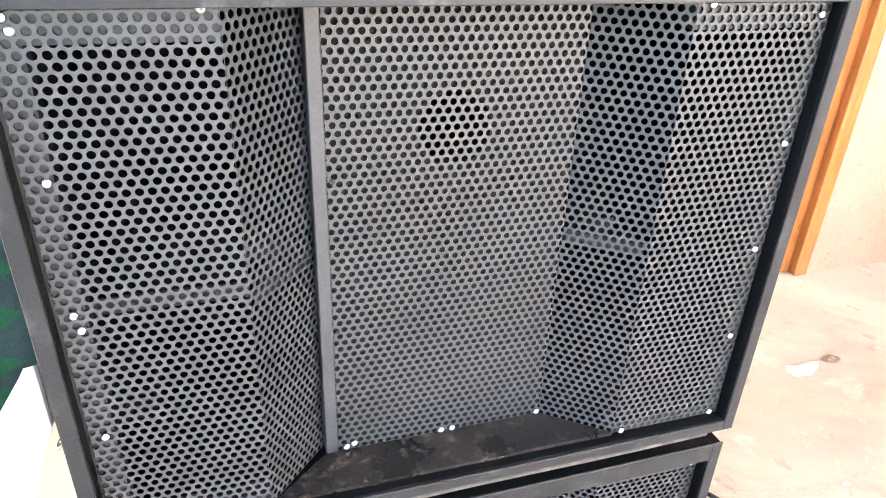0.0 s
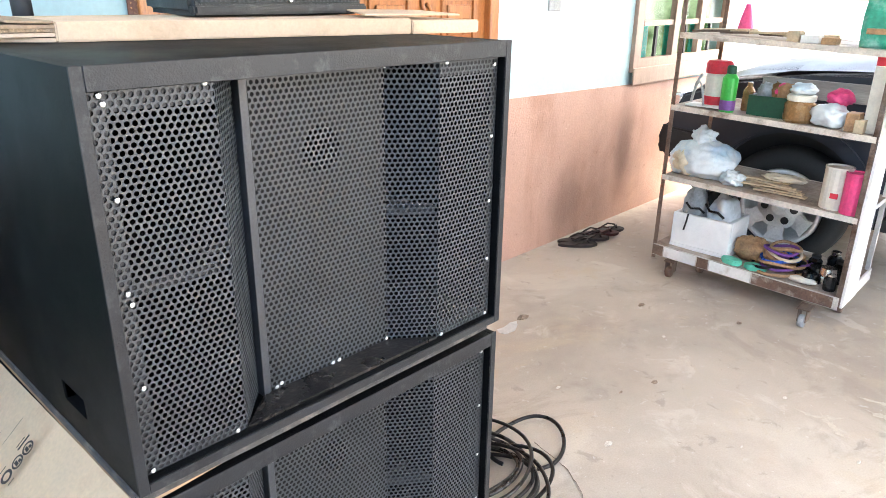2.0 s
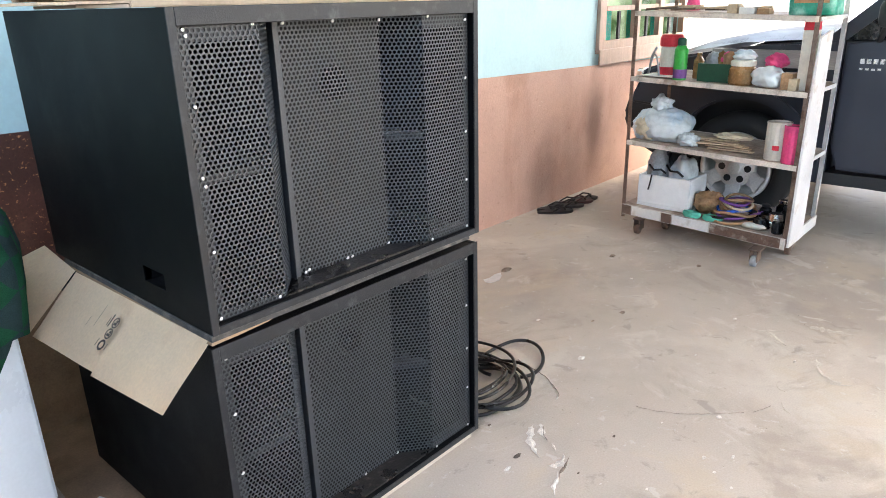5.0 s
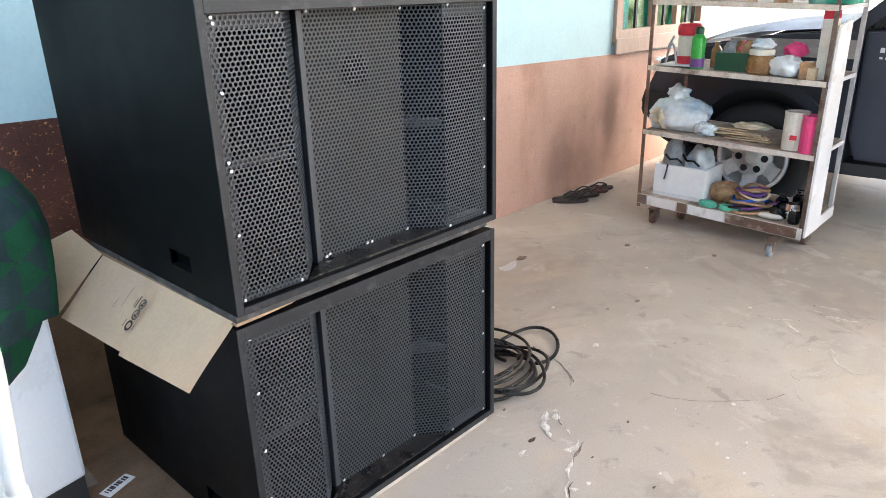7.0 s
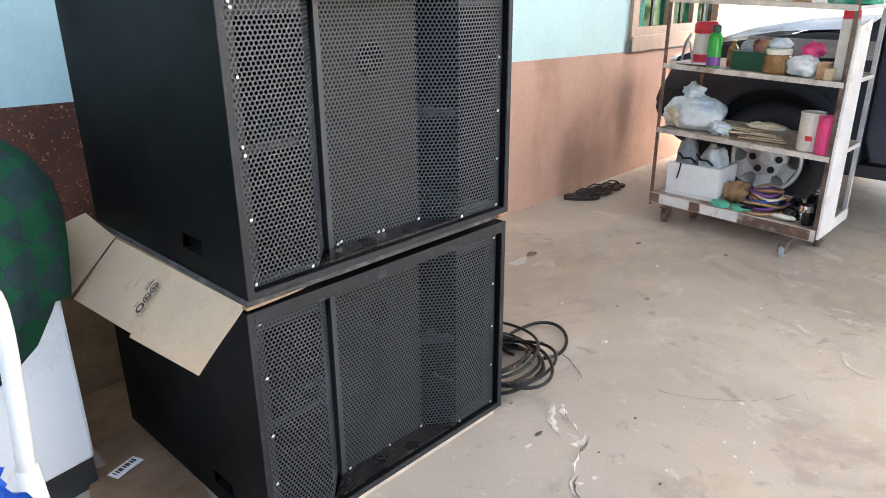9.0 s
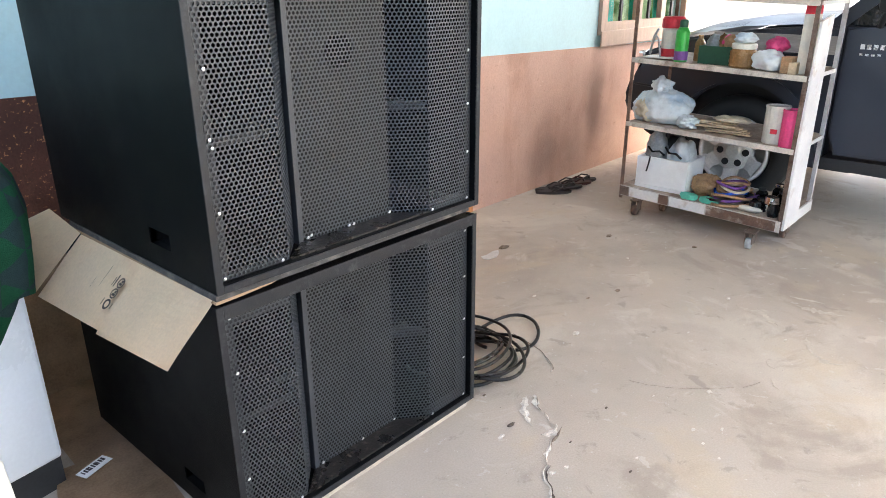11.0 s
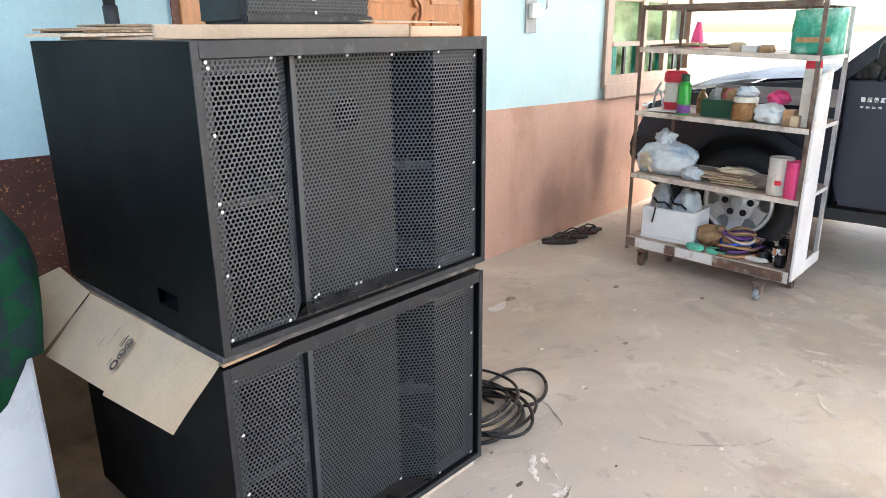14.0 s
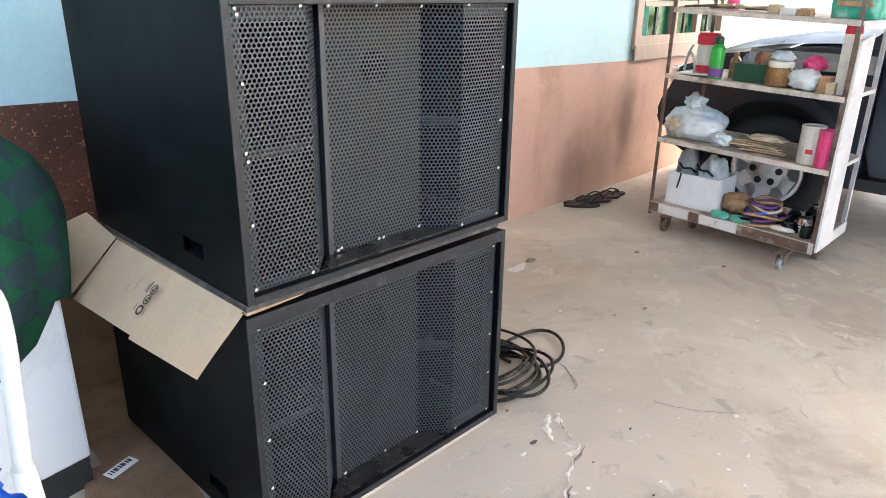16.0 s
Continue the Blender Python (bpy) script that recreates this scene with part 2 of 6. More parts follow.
# dark surface for the added west wall, so that it reflects little
blocker_paint = material("blocker_paint", (0.13, 0.15, 0.15), 0.8, vary=0.2, scale=2, fine=60, bump=0.3, second=(0.08, 0.10, 0.09), patch=0.4, patch_scale=1.5)
ceiling_paint = material("ceiling_paint", (0.72, 0.70, 0.66), 0.8, vary=0.08, scale=2, bump=0.05)
door_wood = material("door_wood", (0.46, 0.17, 0.05), 0.35, vary=0.25, scale=5, fine=60, bump=0.12, second=(0.28, 0.09, 0.03), patch=0.3, patch_scale=4, stretch=(6, 6, 0.7), coat=0.3)
frame_wood = material("frame_wood", (0.38, 0.265, 0.20), 0.5, vary=0.18, scale=6, fine=70, bump=0.12, stretch=(5, 5, 0.8))
curtain_teal = material("curtain_teal", (0.05, 0.60, 0.48), 0.85, vary=0.2, scale=8, fine=150, bump=0.2)
pane_glass = glass("pane_glass", (0.95, 1.0, 0.98))
pane_glass.node_tree.nodes["Principled BSDF"].inputs["IOR"].default_value = 1.12
leaf_green = material("leaf_green", (0.10, 0.22, 0.05), 0.7, vary=0.6, scale=5, fine=30, bump=0.3, second=(0.45, 0.55, 0.25), patch=0.55, patch_scale=6)
rust_iron = material("rust_iron", (0.19, 0.135, 0.105), 0.5, metal=0.4, vary=0.35, scale=10, fine=120, bump=0.3, second=(0.10, 0.052, 0.03), patch=0.45, patch_scale=9)
rust_brown = material("rust_brown", (0.16, 0.09, 0.06), 0.55, vary=0.3, scale=10, fine=120, bump=0.25, second=(0.4, 0.33, 0.27), patch=0.25, patch_scale=12)
shelf_board = material("shelf_board", (0.42, 0.34, 0.27), 0.7, vary=0.25, scale=7, fine=100, bump=0.2, second=(0.2, 0.13, 0.09), patch=0.45, patch_scale=6)
patchy_rail = material("patchy_rail", (0.62, 0.57, 0.5), 0.7, vary=0.2, scale=9, fine=120, bump=0.25, second=(0.14, 0.08, 0.055), patch=0.5, patch_scale=5)
shelf_lip = material("shelf_lip", (0.60, 0.53, 0.45), 0.7, vary=0.2, scale=9, fine=120, bump=0.2, second=(0.24, 0.16, 0.11), patch=0.3, patch_scale=7)
grey_plank = material("grey_plank", (0.30, 0.28, 0.26), 0.75, vary=0.2, scale=8, fine=100, bump=0.2, stretch=(1, 0.3, 3))
white_board = material("white_board", (0.78, 0.75, 0.71), 0.5, vary=0.07, scale=5, fine=80, bump=0.08, second=(0.6, 0.52, 0.44), patch=0.15, patch_scale=7)
galvanised = material("galvanised", (0.6, 0.6, 0.58), 0.45, metal=0.5, vary=0.15, scale=12, bump=0.08)
truck_paint = material("truck_paint", (0.026, 0.032, 0.046), 0.42, metal=0.05, vary=0.15, scale=2, fine=300, bump=0.01, coat=0.15)
truck_trim = material("truck_trim", (0.02, 0.02, 0.021), 0.6, vary=0.25, scale=9, bump=0.12)
rubber = material("rubber", (0.018, 0.018, 0.018), 0.75, vary=0.3, scale=14, fine=140, bump=0.3)
alloy = material("alloy", (0.74, 0.73, 0.70), 0.4, metal=0.15, vary=0.14, scale=12, bump=0.05)
dark_glass = material("dark_glass", (0.012, 0.014, 0.016), 0.05, vary=0.1, scale=2, bump=0)
chrome = material("chrome", (0.8, 0.8, 0.8), 0.15, metal=1.0, vary=0.05, scale=10, bump=0)
cable_sheen = material("cable_sheen", (0.025, 0.021, 0.019), 0.3, vary=0.4, scale=20, bump=0.1)
cable_rubber = material("cable_rubber", (0.007, 0.0062, 0.006), 0.32, vary=0.3, scale=30, bump=0.1, spec=0.4)
freezer_white = material("freezer_white", (0.74, 0.77, 0.79), 0.32, vary=0.04, scale=3, bump=0.02)
kick_black = material("kick_black", (0.025, 0.027, 0.03), 0.55, vary=0.2, scale=8, bump=0.1)
checked = check_cloth("checked_cloth", (0.013, 0.085, 0.040), (0.028, 0.053, 0.056))
chair_plastic = material("chair_plastic", (0.76, 0.76, 0.70), 0.4, vary=0.05, scale=8, bump=0.04)
blue_plastic = material("blue_plastic", (0.015, 0.10, 0.55), 0.3, vary=0.3, scale=10, fine=40, bump=0.5)
foam = material("foam", (0.85, 0.85, 0.83), 0.8, vary=0.05, scale=15, fine=160, bump=0.35)
grey_plastic = material("grey_plastic", (0.3, 0.31, 0.31), 0.5, vary=0.25, scale=14, bump=0.12)
red_plastic = material("red_plastic", (0.62, 0.03, 0.05), 0.4, vary=0.15, scale=14, bump=0.05)
pink_plastic = material("pink_plastic", (0.8, 0.07, 0.22), 0.45, vary=0.15, scale=14, bump=0.08)
green_plastic = material("green_plastic", (0.03, 0.36, 0.05), 0.35, vary=0.15, scale=14, bump=0.05)
teal_plastic = material("teal_plastic", (0.03, 0.36, 0.23), 0.5, vary=0.25, scale=10, fine=60, bump=0.4, second=(0.30, 0.55, 0.45), patch=0.5, patch_scale=9)
dark_green = material("dark_green", (0.01, 0.07, 0.035), 0.5, vary=0.2, scale=10, bump=0.08)
brown_glass = material("brown_glass", (0.28, 0.15, 0.06), 0.25, vary=0.3, scale=16, bump=0.05)
cream_plastic = material("cream_plastic", (0.7, 0.66, 0.56), 0.5, vary=0.1, scale=14, bump=0.05)
bag_film = material("bag_film", (0.66, 0.7, 0.70), 0.35, vary=0.15, scale=6, fine=25, bump=0.5, second=(0.36, 0.50, 0.60), patch=0.45, patch_scale=5)
bag_tan = material("bag_tan", (0.62, 0.53, 0.38), 0.5, vary=0.2, scale=12, fine=40, bump=0.6)
purple_cord = material("purple_cord", (0.18, 0.06, 0.26), 0.6, vary=0.2, scale=20, bump=0.1)
tan_cord = material("tan_cord", (0.42, 0.24, 0.12), 0.7, vary=0.3, scale=20, bump=0.2)
mint_foam = material("mint_foam", (0.12, 0.55, 0.38), 0.7, vary=0.12, scale=20, bump=0.15)
flop_rubber = material("flop_rubber", (0.03, 0.02, 0.018), 0.7, vary=0.3, scale=20, bump=0.2)
flop_red = material("flop_red", (0.06, 0.015, 0.013), 0.6, vary=0.3, scale=20, bump=0.2)
light_wood = material("light_wood", (0.55, 0.42, 0.27), 0.65, vary=0.2, scale=8, fine=90, bump=0.15)
bare_ground = material("bare_ground", (0.62, 0.60, 0.56), 0.9, vary=0.2, scale=0.6, fine=12, bump=0.2)


# ---- mesh helpers ----
def part(name, bm, mat, parent=None, label="", smooth=False):
    """Links a bmesh as one mesh object, under a thing or a part."""
    me = bpy.data.meshes.new(name)
    bmesh.ops.recalc_face_normals(bm, faces=bm.faces)
    bm.to_mesh(me)
    bm.free()
    return part_mesh(name, me, mat, parent, label, smooth)


def part_mesh(name, me, mat, parent=None, label="", smooth=False):
    me.materials.append(mat)
    if smooth:
        me.polygons.foreach_set("use_smooth", [True] * len(me.polygons))
    ob = new(name, me)
    if parent:
        ob.parent = parent
    if label:
        ob["label"] = label
    return ob


def thing(name, label, category, group="", kind="", at=None):
    ob = new(name)
    if at is not None:
        ob.matrix_basis = at
    return tagged(ob, label, category, group, kind)


def box(bm, x0, x1, y0, y1, z0, z1, bevel=0.0, m=None):
    """A box added to bm, with its edges rounded off where bevel is given."""
    vs = [bm.verts.new((x, y, z)) for x in (x0, x1) for y in (y0, y1) for z in (z0, z1)]
    idx = ((0, 1, 3, 2), (4, 6, 7, 5), (0, 4, 5, 1), (2, 3, 7, 6), (0, 2, 6, 4), (1, 5, 7, 3))
    fs = [bm.faces.new([vs[i] for i in f]) for f in idx]
    if bevel:
        es = {e for f in fs for e in f.edges}
        r = bmesh.ops.bevel(bm, geom=list(es), offset=bevel, segments=2, profile=0.5, affect="EDGES")
        vs = list({v for f in r["faces"] for v in f.verts} | {v for v in vs if v.is_valid})
    if m is not None:
        bmesh.ops.transform(bm, matrix=m, verts=vs)
    return vs


def lathe(bm, profile, m=None, segments=24, close=True):
    """A turned body: profile is (radius, z) from bottom to top, round the z axis."""
    rings = []
    for r, z in profile:
        rings.append([bm.verts.new((r * math.cos(2 * math.pi * k / segments), r * math.sin(2 * math.pi * k / segments), z)) for k in range(segments)])
    for a, b in zip(rings, rings[1:]):
        for k in range(segments):
            bm.faces.new((a[k], a[(k + 1) % segments], b[(k + 1) % segments], b[k]))
    if close:
        bm.faces.new(rings[0][::-1])
        bm.faces.new(rings[-1])
    vs = [v for r in rings for v in r]
    if m is not None:
        bmesh.ops.transform(bm, matrix=m, verts=vs)
    return vs


def tube(bm, points, radius, sides=8, closed=False, m=None):
    """A round bar that follows points."""
    pts = [Vector(p) for p in points]
    n = len(pts)
    rings, up = [], Vector((0.12, 0.2, 1))
    for i, p in enumerate(pts):
        a = pts[(i - 1) % n] if closed or i else pts[0]
        b = pts[(i + 1) % n] if closed or i < n - 1 else pts[-1]
        d = (b - a).normalized()
        s = d.cross(up)
        if s.length < 0.05:
            s = d.cross(Vector((1, 0.3, 0)))
        s.normalize()
        t = s.cross(d)
        rings.append([bm.verts.new(p + radius * (s * math.cos(2 * math.pi * k / sides) + t * math.sin(2 * math.pi * k / sides))) for k in range(sides)])
    pairs = list(zip(rings, rings[1:])) + ([(rings[-1], rings[0])] if closed else [])
    for a, b in pairs:
        for k in range(sides):
            bm.faces.new((a[k], a[(k + 1) % sides], b[(k + 1) % sides], b[k]))
    if not closed:
        bm.faces.new(rings[0][::-1])
        bm.faces.new(rings[-1])
    vs = [v for r in rings for v in r]
    if m is not None:
        bmesh.ops.transform(bm, matrix=m, verts=vs)
    return vs


def slab(bm, outline, thick, m=None):
    """A flat plate: outline (x, y) raised by thick in z."""
    lo = [bm.verts.new((x, y, 0)) for x, y in outline]
    hi = [bm.verts.new((x, y, thick)) for x, y in outline]
    n = len(lo)
    bm.faces.new(lo[::-1])
    bm.faces.new(hi)
    for k in range(n):
        bm.faces.new((lo[k], lo[(k + 1) % n], hi[(k + 1) % n], hi[k]))
    if m is not None:
        bmesh.ops.transform(bm, matrix=m, verts=lo + hi)
    return lo + hi


def lump(bm, centre, size, rough=0.2, scale=3.0, seed=0.0, level=4, flat=None):
    """A crumpled soft body, flattened below at the height flat."""
    r = bmesh.ops.create_icosphere(bm, subdivisions=level, radius=1.0)
    for v in r["verts"]:
        d = v.co.normalized()
        k = 1 + rough * noise.noise(d * scale + Vector((seed, seed * 2, 0))) + rough * 0.5 * noise.noise(d * scale * 3 + Vector((0, seed, seed)))
        v.co = Vector((d.x * size[0] * k + centre[0], d.y * size[1] * k + centre[1], d.z * size[2] * k + centre[2]))
        if flat is not None and v.co.z < flat:
            v.co.z = flat
    return r["verts"]


def frame_box(bm, x0, x1, z0, z1, w, y0, y1):
    """A rectangular ring of four butted bars in the xz plane."""
    box(bm, x0, x0 + w, y0, y1, z0, z1)
    box(bm, x1 - w, x1, y0, y1, z0, z1)
    box(bm, x0 + w, x1 - w, y0, y1, z1 - w, z1)
    box(bm, x0 + w, x1 - w, y0, y1, z0, z0 + w)


# ---- setting ----
FLOOR_W, WALL_Y = -2.6, 2.11
bm = bmesh.new()
bmesh.ops.create_grid(bm, x_segments=2, y_segments=2, size=400)
ground = part("ground", bm, bare_ground)
ground.location.z = -0.16
tagged(ground, "pale bare yard ground beyond the carport", "ground", kind="structure")
bm = bmesh.new()
box(bm, -2.6, 7.0, -4.5, 2.26, -0.17, 0.0)
floor = part("floor", bm, concrete)
tagged(floor, "worn pinkish grey concrete floor with cracks and stains", "floor", kind="structure")

DOOR = (0.55, 2.43, 2.15)
WIN = (3.88, 5.42, 1.02, 2.10)
WALL_END = 5.62


def dado_top(x):
    return 1.023 - 0.0215 * x


def wall_piece(bm, x0, x1, z0a, z0b, z1a, z1b, y0, y1):
    """A stretch of wall whose lower and upper edges may run at a slope."""
    vs = [bm.verts.new(c) for c in ((x0, y0, z0a), (x1, y0, z0b), (x1, y0, z1b), (x0, y0, z1a), (x0, y1, z0a), (x1, y1, z0b), (x1, y1, z1b), (x0, y1, z1a))]
    for f in ((0, 1, 2, 3), (5, 4, 7, 6), (1, 5, 6, 2), (4, 0, 3, 7), (3, 2, 6, 7), (4, 5, 1, 0)):
        bm.faces.new([vs[i] for i in f])


bm = bmesh.new()
for x0, x1, top in ((-2.6, DOOR[0], 3.0), (DOOR[1], WIN[0], 3.0), (WIN[1], WALL_END, 3.0)):
    wall_piece(bm, x0, x1, dado_top(x0), dado_top(x1), top, top, WALL_Y, WALL_Y + 0.15)
wall_piece(bm, WIN[0], WIN[1], dado_top(WIN[0]), dado_top(WIN[1]), WIN[2], WIN[2], WALL_Y, WALL_Y + 0.15)
wall_piece(bm, DOOR[0], DOOR[1], DOOR[2], DOOR[2], 3.0, 3.0, WALL_Y, WALL_Y + 0.15)
wall_piece(bm, WIN[0], WIN[1], WIN[3], WIN[3], 3.0, 3.0, WALL_Y, WALL_Y + 0.15)
wall_north = part("wall_north", bm, plaster_blue)
tagged(wall_north, "house wall of pale blue painted plaster", "wall", kind="structure")
for x0, x1, mt, lab in ((-2.6, DOOR[0], dado_red, "rough dark red painted lower wall, gritty and dirty, darkened for shade"), (DOOR[1], WALL_END, dado_paint, "rough terracotta painted lower wall, scuffed and stained, with painted-in soft shadows")):
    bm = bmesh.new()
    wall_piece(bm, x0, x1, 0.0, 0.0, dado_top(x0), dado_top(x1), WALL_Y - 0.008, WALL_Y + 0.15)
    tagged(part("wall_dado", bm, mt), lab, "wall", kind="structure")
# side wall out of view, added to shade the house wall's left end
bm = bmesh.new()
box(bm, -1.60, -1.45, 1.30, 2.11, -0.17, 3.0)
tagged(part("west_shade_wall", bm, plaster_blue), "unseen pale blue side wall, added to shade the left wall", "wall", kind="structure")
# unseen dark wall, added to keep the low western sky off the grilles
bm = bmesh.new()
box(bm, -2.75, -2.6, -3.0, 2.11, -0.17, 1.7)
tagged(part("west_blocker", bm, blocker_paint), "unseen dark wall added to dim the low western light", "wall", kind="structure")
# unseen wall behind the camera, added to cut southern light on the left
bm = bmesh.new()
box(bm, -2.6, 0.4, -3.15, -3.0, -0.17, 3.0)
tagged(part("south_shade_wall", bm, plaster_blue), "unseen pale blue wall added to hold back light from the south", "wall", kind="structure")
# unseen ceiling, left open in the west so sky reaches the carton flap
bm = bmesh.new()
box(bm, -0.35, 6.2, -3.2, 1.1, 3.0, 3.12)
box(bm, -2.75, 6.2, 1.1, 2.26, 3.0, 3.12)
tagged(part("ceiling", bm, ceiling_paint), "plain off-white carport ceiling, unseen, its west edge cut back for sky light", "ceiling", kind="structure")
bm = bmesh.new()
box(bm, -2.75, WALL_END, 5.0, 5.1, -0.17, 3.0)
box(bm, -2.75, -2.6, 2.26, 5.0, -0.17, 3.0)
box(bm, -2.75, WALL_END, 2.26, 5.1, 3.0, 3.1)
tagged(part("inner_room_wall", bm, ceiling_paint), "plain inner room walls behind the window", "wall", kind="structure")


# door with carved panels
def build_door():
    d = thing("door_1", "varnished orange-brown carved wooden double door, closed", "door", kind="structure")
    x0, x1, h = DOOR
    bm = bmesh.new()
    box(bm, x0, x0 + 0.07, WALL_Y - 0.02, WALL_Y + 0.12, 0, h, 0.006)
    box(bm, x1 - 0.07, x1, WALL_Y - 0.02, WALL_Y + 0.12, 0, h, 0.006)
    box(bm, x0 + 0.07, x1 - 0.07, WALL_Y - 0.02, WALL_Y + 0.12, h - 0.07, h, 0.006)
    part("door_frame", bm, door_wood, d)
    bm = bmesh.new()
    box(bm, x0 - 0.035, x0 - 0.001, WALL_Y - 0.014, WALL_Y - 0.0085, 0, h, 0.002)
    part("architrave", bm, dado_red, d, "dull red door edging")
    w = (x1 - x0 - 0.14) / 2
    for i in range(2):
        a = x0 + 0.07 + i * w
        bm = bmesh.new()
        box(bm, a + 0.002, a + w - 0.002, WALL_Y + 0.02, WALL_Y + 0.05, 0.005, h - 0.072)
        leaf = part("door_leaf", bm, door_wood, d)
        cols = ((a + 0.08, a + w * 0.38), (a + w * 0.62, a + w - 0.08))
        for ca, cb in cols:
            for za, zb in ((0.15, 0.62), (0.72, 1.18), (1.28, 1.50), (1.58, 1.98)):
                bm = bmesh.new()
                frame_box(bm, ca, cb, za, zb, 0.022, WALL_Y + 0.006, WALL_Y + 0.02)
                part("moulding", bm, door_wood, leaf)
                bm = bmesh.new()
                box(bm, ca + 0.04, cb - 0.04, WALL_Y + 0.004, WALL_Y + 0.02, za + 0.04, zb - 0.04, 0.006)
                part("panel", bm, door_wood, leaf)
        bm = bmesh.new()
        rng = random.Random(5 + i)
        cx = a + w * 0.5
        for k in range(26):
            z = 0.25 + k * 0.068
            s = 1 if k % 2 else -1
            pts = [(cx + s * 0.035 * math.sin(q * 2.6) * (1 - q * 0.3), WALL_Y + 0.01, z + 0.055 * math.cos(q * 2.6)) for q in [j / 7 for j in range(8)]]
            tube(bm, pts, 0.008 + 0.003 * rng.random(), 6)
        part("carving", bm, door_wood, leaf, "carved scrollwork strip", smooth=True)


build_door()


# window with casements
def build_window():
    w = thing("window_1", "wooden framed casement window with teal curtains inside", "window", kind="structure")
    x0, x1, z0, z1 = WIN
    bm = bmesh.new()
    frame_box(bm, x0, x1, z0, z1, 0.09, WALL_Y - 0.03, WALL_Y + 0.02)
    part("window_frame", bm, frame_wood, w)
    bm = bmesh.new()
    box(bm, x0 - 0.005, x1 + 0.02, WALL_Y - 0.045, WALL_Y - 0.031, z0 - 0.082, z0 + 0.03, 0.004)
    part("window_sill", bm, frame_wood, w)
    xs = [x0 + 0.09, x0 + 0.60, x0 + 1.02, x1 - 0.09]
    for a, b in zip(xs, xs[1:]):
        bm = bmesh.new()
        if b < x1 - 0.1:
            box(bm, b - 0.04, b + 0.04, WALL_Y - 0.025, WALL_Y + 0.018, z0 + 0.09, z1 - 0.09)
            part("mullion", bm, frame_wood, w)
        else:
            bm.free()
        for zb in (1.32, 1.65):
            bm = bmesh.new()
            box(bm, a + 0.04, b - 0.04, WALL_Y - 0.015, WALL_Y + 0.015, zb, zb + 0.035)
            part("glazing_bar", bm, frame_wood, w)
        bm = bmesh.new()
        m = (a + b) / 2
        box(bm, m - 0.022, m + 0.008, WALL_Y - 0.005, WALL_Y + 0.012, z0 + 0.09, 1.315)
        part("iron_bar", bm, truck_trim, w, "dark upright bar")
        bm = bmesh.new()
        box(bm, a, b, WALL_Y + 0.0225, WALL_Y + 0.0255, z0 + 0.05, z1 - 0.05)
        pane = part("pane", bm, pane_glass, w)
        pane.visible_shadow = False
        # gathered curtain over one side of the casement
        bm = bmesh.new()
        n = 24
        lo, hi = [], []
        for k in range(n + 1):
            x = a - 0.03 + (m - a - 0.01) * k / n
            y = WALL_Y + 0.05 + 0.012 * math.sin(k * 1.6)
            lo.append(bm.verts.new((x, y, z0 + 0.02)))
            hi.append(bm.verts.new((x, y + 0.005, 1.34)))
        for k in range(n):
            bm.faces.new((lo[k], lo[k + 1], hi[k + 1], hi[k]))
        bmesh.ops.solidify(bm, geom=bm.faces[:], thickness=0.002)
        part("curtain", bm, curtain_teal, w, "teal gathered curtain", smooth=True)


build_window()
# garden seen through the room: a panel glowing in place of daylight
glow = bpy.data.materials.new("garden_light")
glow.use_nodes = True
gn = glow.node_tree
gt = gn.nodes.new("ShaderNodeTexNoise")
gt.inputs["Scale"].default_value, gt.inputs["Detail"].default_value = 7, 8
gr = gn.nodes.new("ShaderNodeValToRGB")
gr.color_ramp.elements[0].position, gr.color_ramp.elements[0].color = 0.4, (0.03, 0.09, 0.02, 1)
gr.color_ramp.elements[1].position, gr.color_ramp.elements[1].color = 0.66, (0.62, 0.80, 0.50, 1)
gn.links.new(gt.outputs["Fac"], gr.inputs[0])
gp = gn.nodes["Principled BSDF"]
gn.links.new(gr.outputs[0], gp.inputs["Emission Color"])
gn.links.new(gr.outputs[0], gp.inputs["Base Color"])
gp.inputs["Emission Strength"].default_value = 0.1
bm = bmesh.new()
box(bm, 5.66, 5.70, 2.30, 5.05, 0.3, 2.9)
tagged(part("backdrop", bm, glow), "glowing backdrop panel of garden greenery behind the window", "backdrop", kind="structure")


# switch box on the wall
def build_switch():
    s = thing("switch_box", "grey switch plate with white plug box on blue wall", "switch")
    y = WALL_Y
    bm = bmesh.new()
    box(bm, 2.885, 3.0, y - 0.012, y, 1.425, 1.70, 0.003)
    part("back_plate", bm, grey_plastic, s, "grey weathered back plate")
    bm = bmesh.new()
    box(bm, 2.905, 2.99, y - 0.05, y - 0.012, 1.515, 1.605, 0.006)
    part("plug_box", bm, white_board, s)
    bm = bmesh.new()
    box(bm, 2.99, 3.05, y - 0.045, y - 0.015, 1.54, 1.575, 0.006)
    part("plug", bm, white_board, s)
    bm = bmesh.new()
    tube(bm, [(3.05, y - 0.03, 1.557), (3.085, y - 0.03, 1.58), (3.10, y - 0.02, 1.66), (3.075, y - 0.015, 1.85), (3.06, y - 0.012, 2.2), (3.06, y - 0.012, 2.6)], 0.005)
    part("flex", bm, grey_plastic, s, smooth=True)
    bm = bmesh.new()
    tube(bm, [(2.94, y - 0.012, 1.70), (2.942, y - 0.012, 2.2), (2.94, y - 0.012, 2.9)], 0.006)
    part("conduit", bm, white_board, s, smooth=True)


build_switch()


# ---- subwoofer cabinets ----
X0, X1, ZB, ZT = -0.183, 0.742, 0.739, 1.405     # sides of the upper cabinet, its top without the cap
ZCAP = 1.421                                      # top of the cap
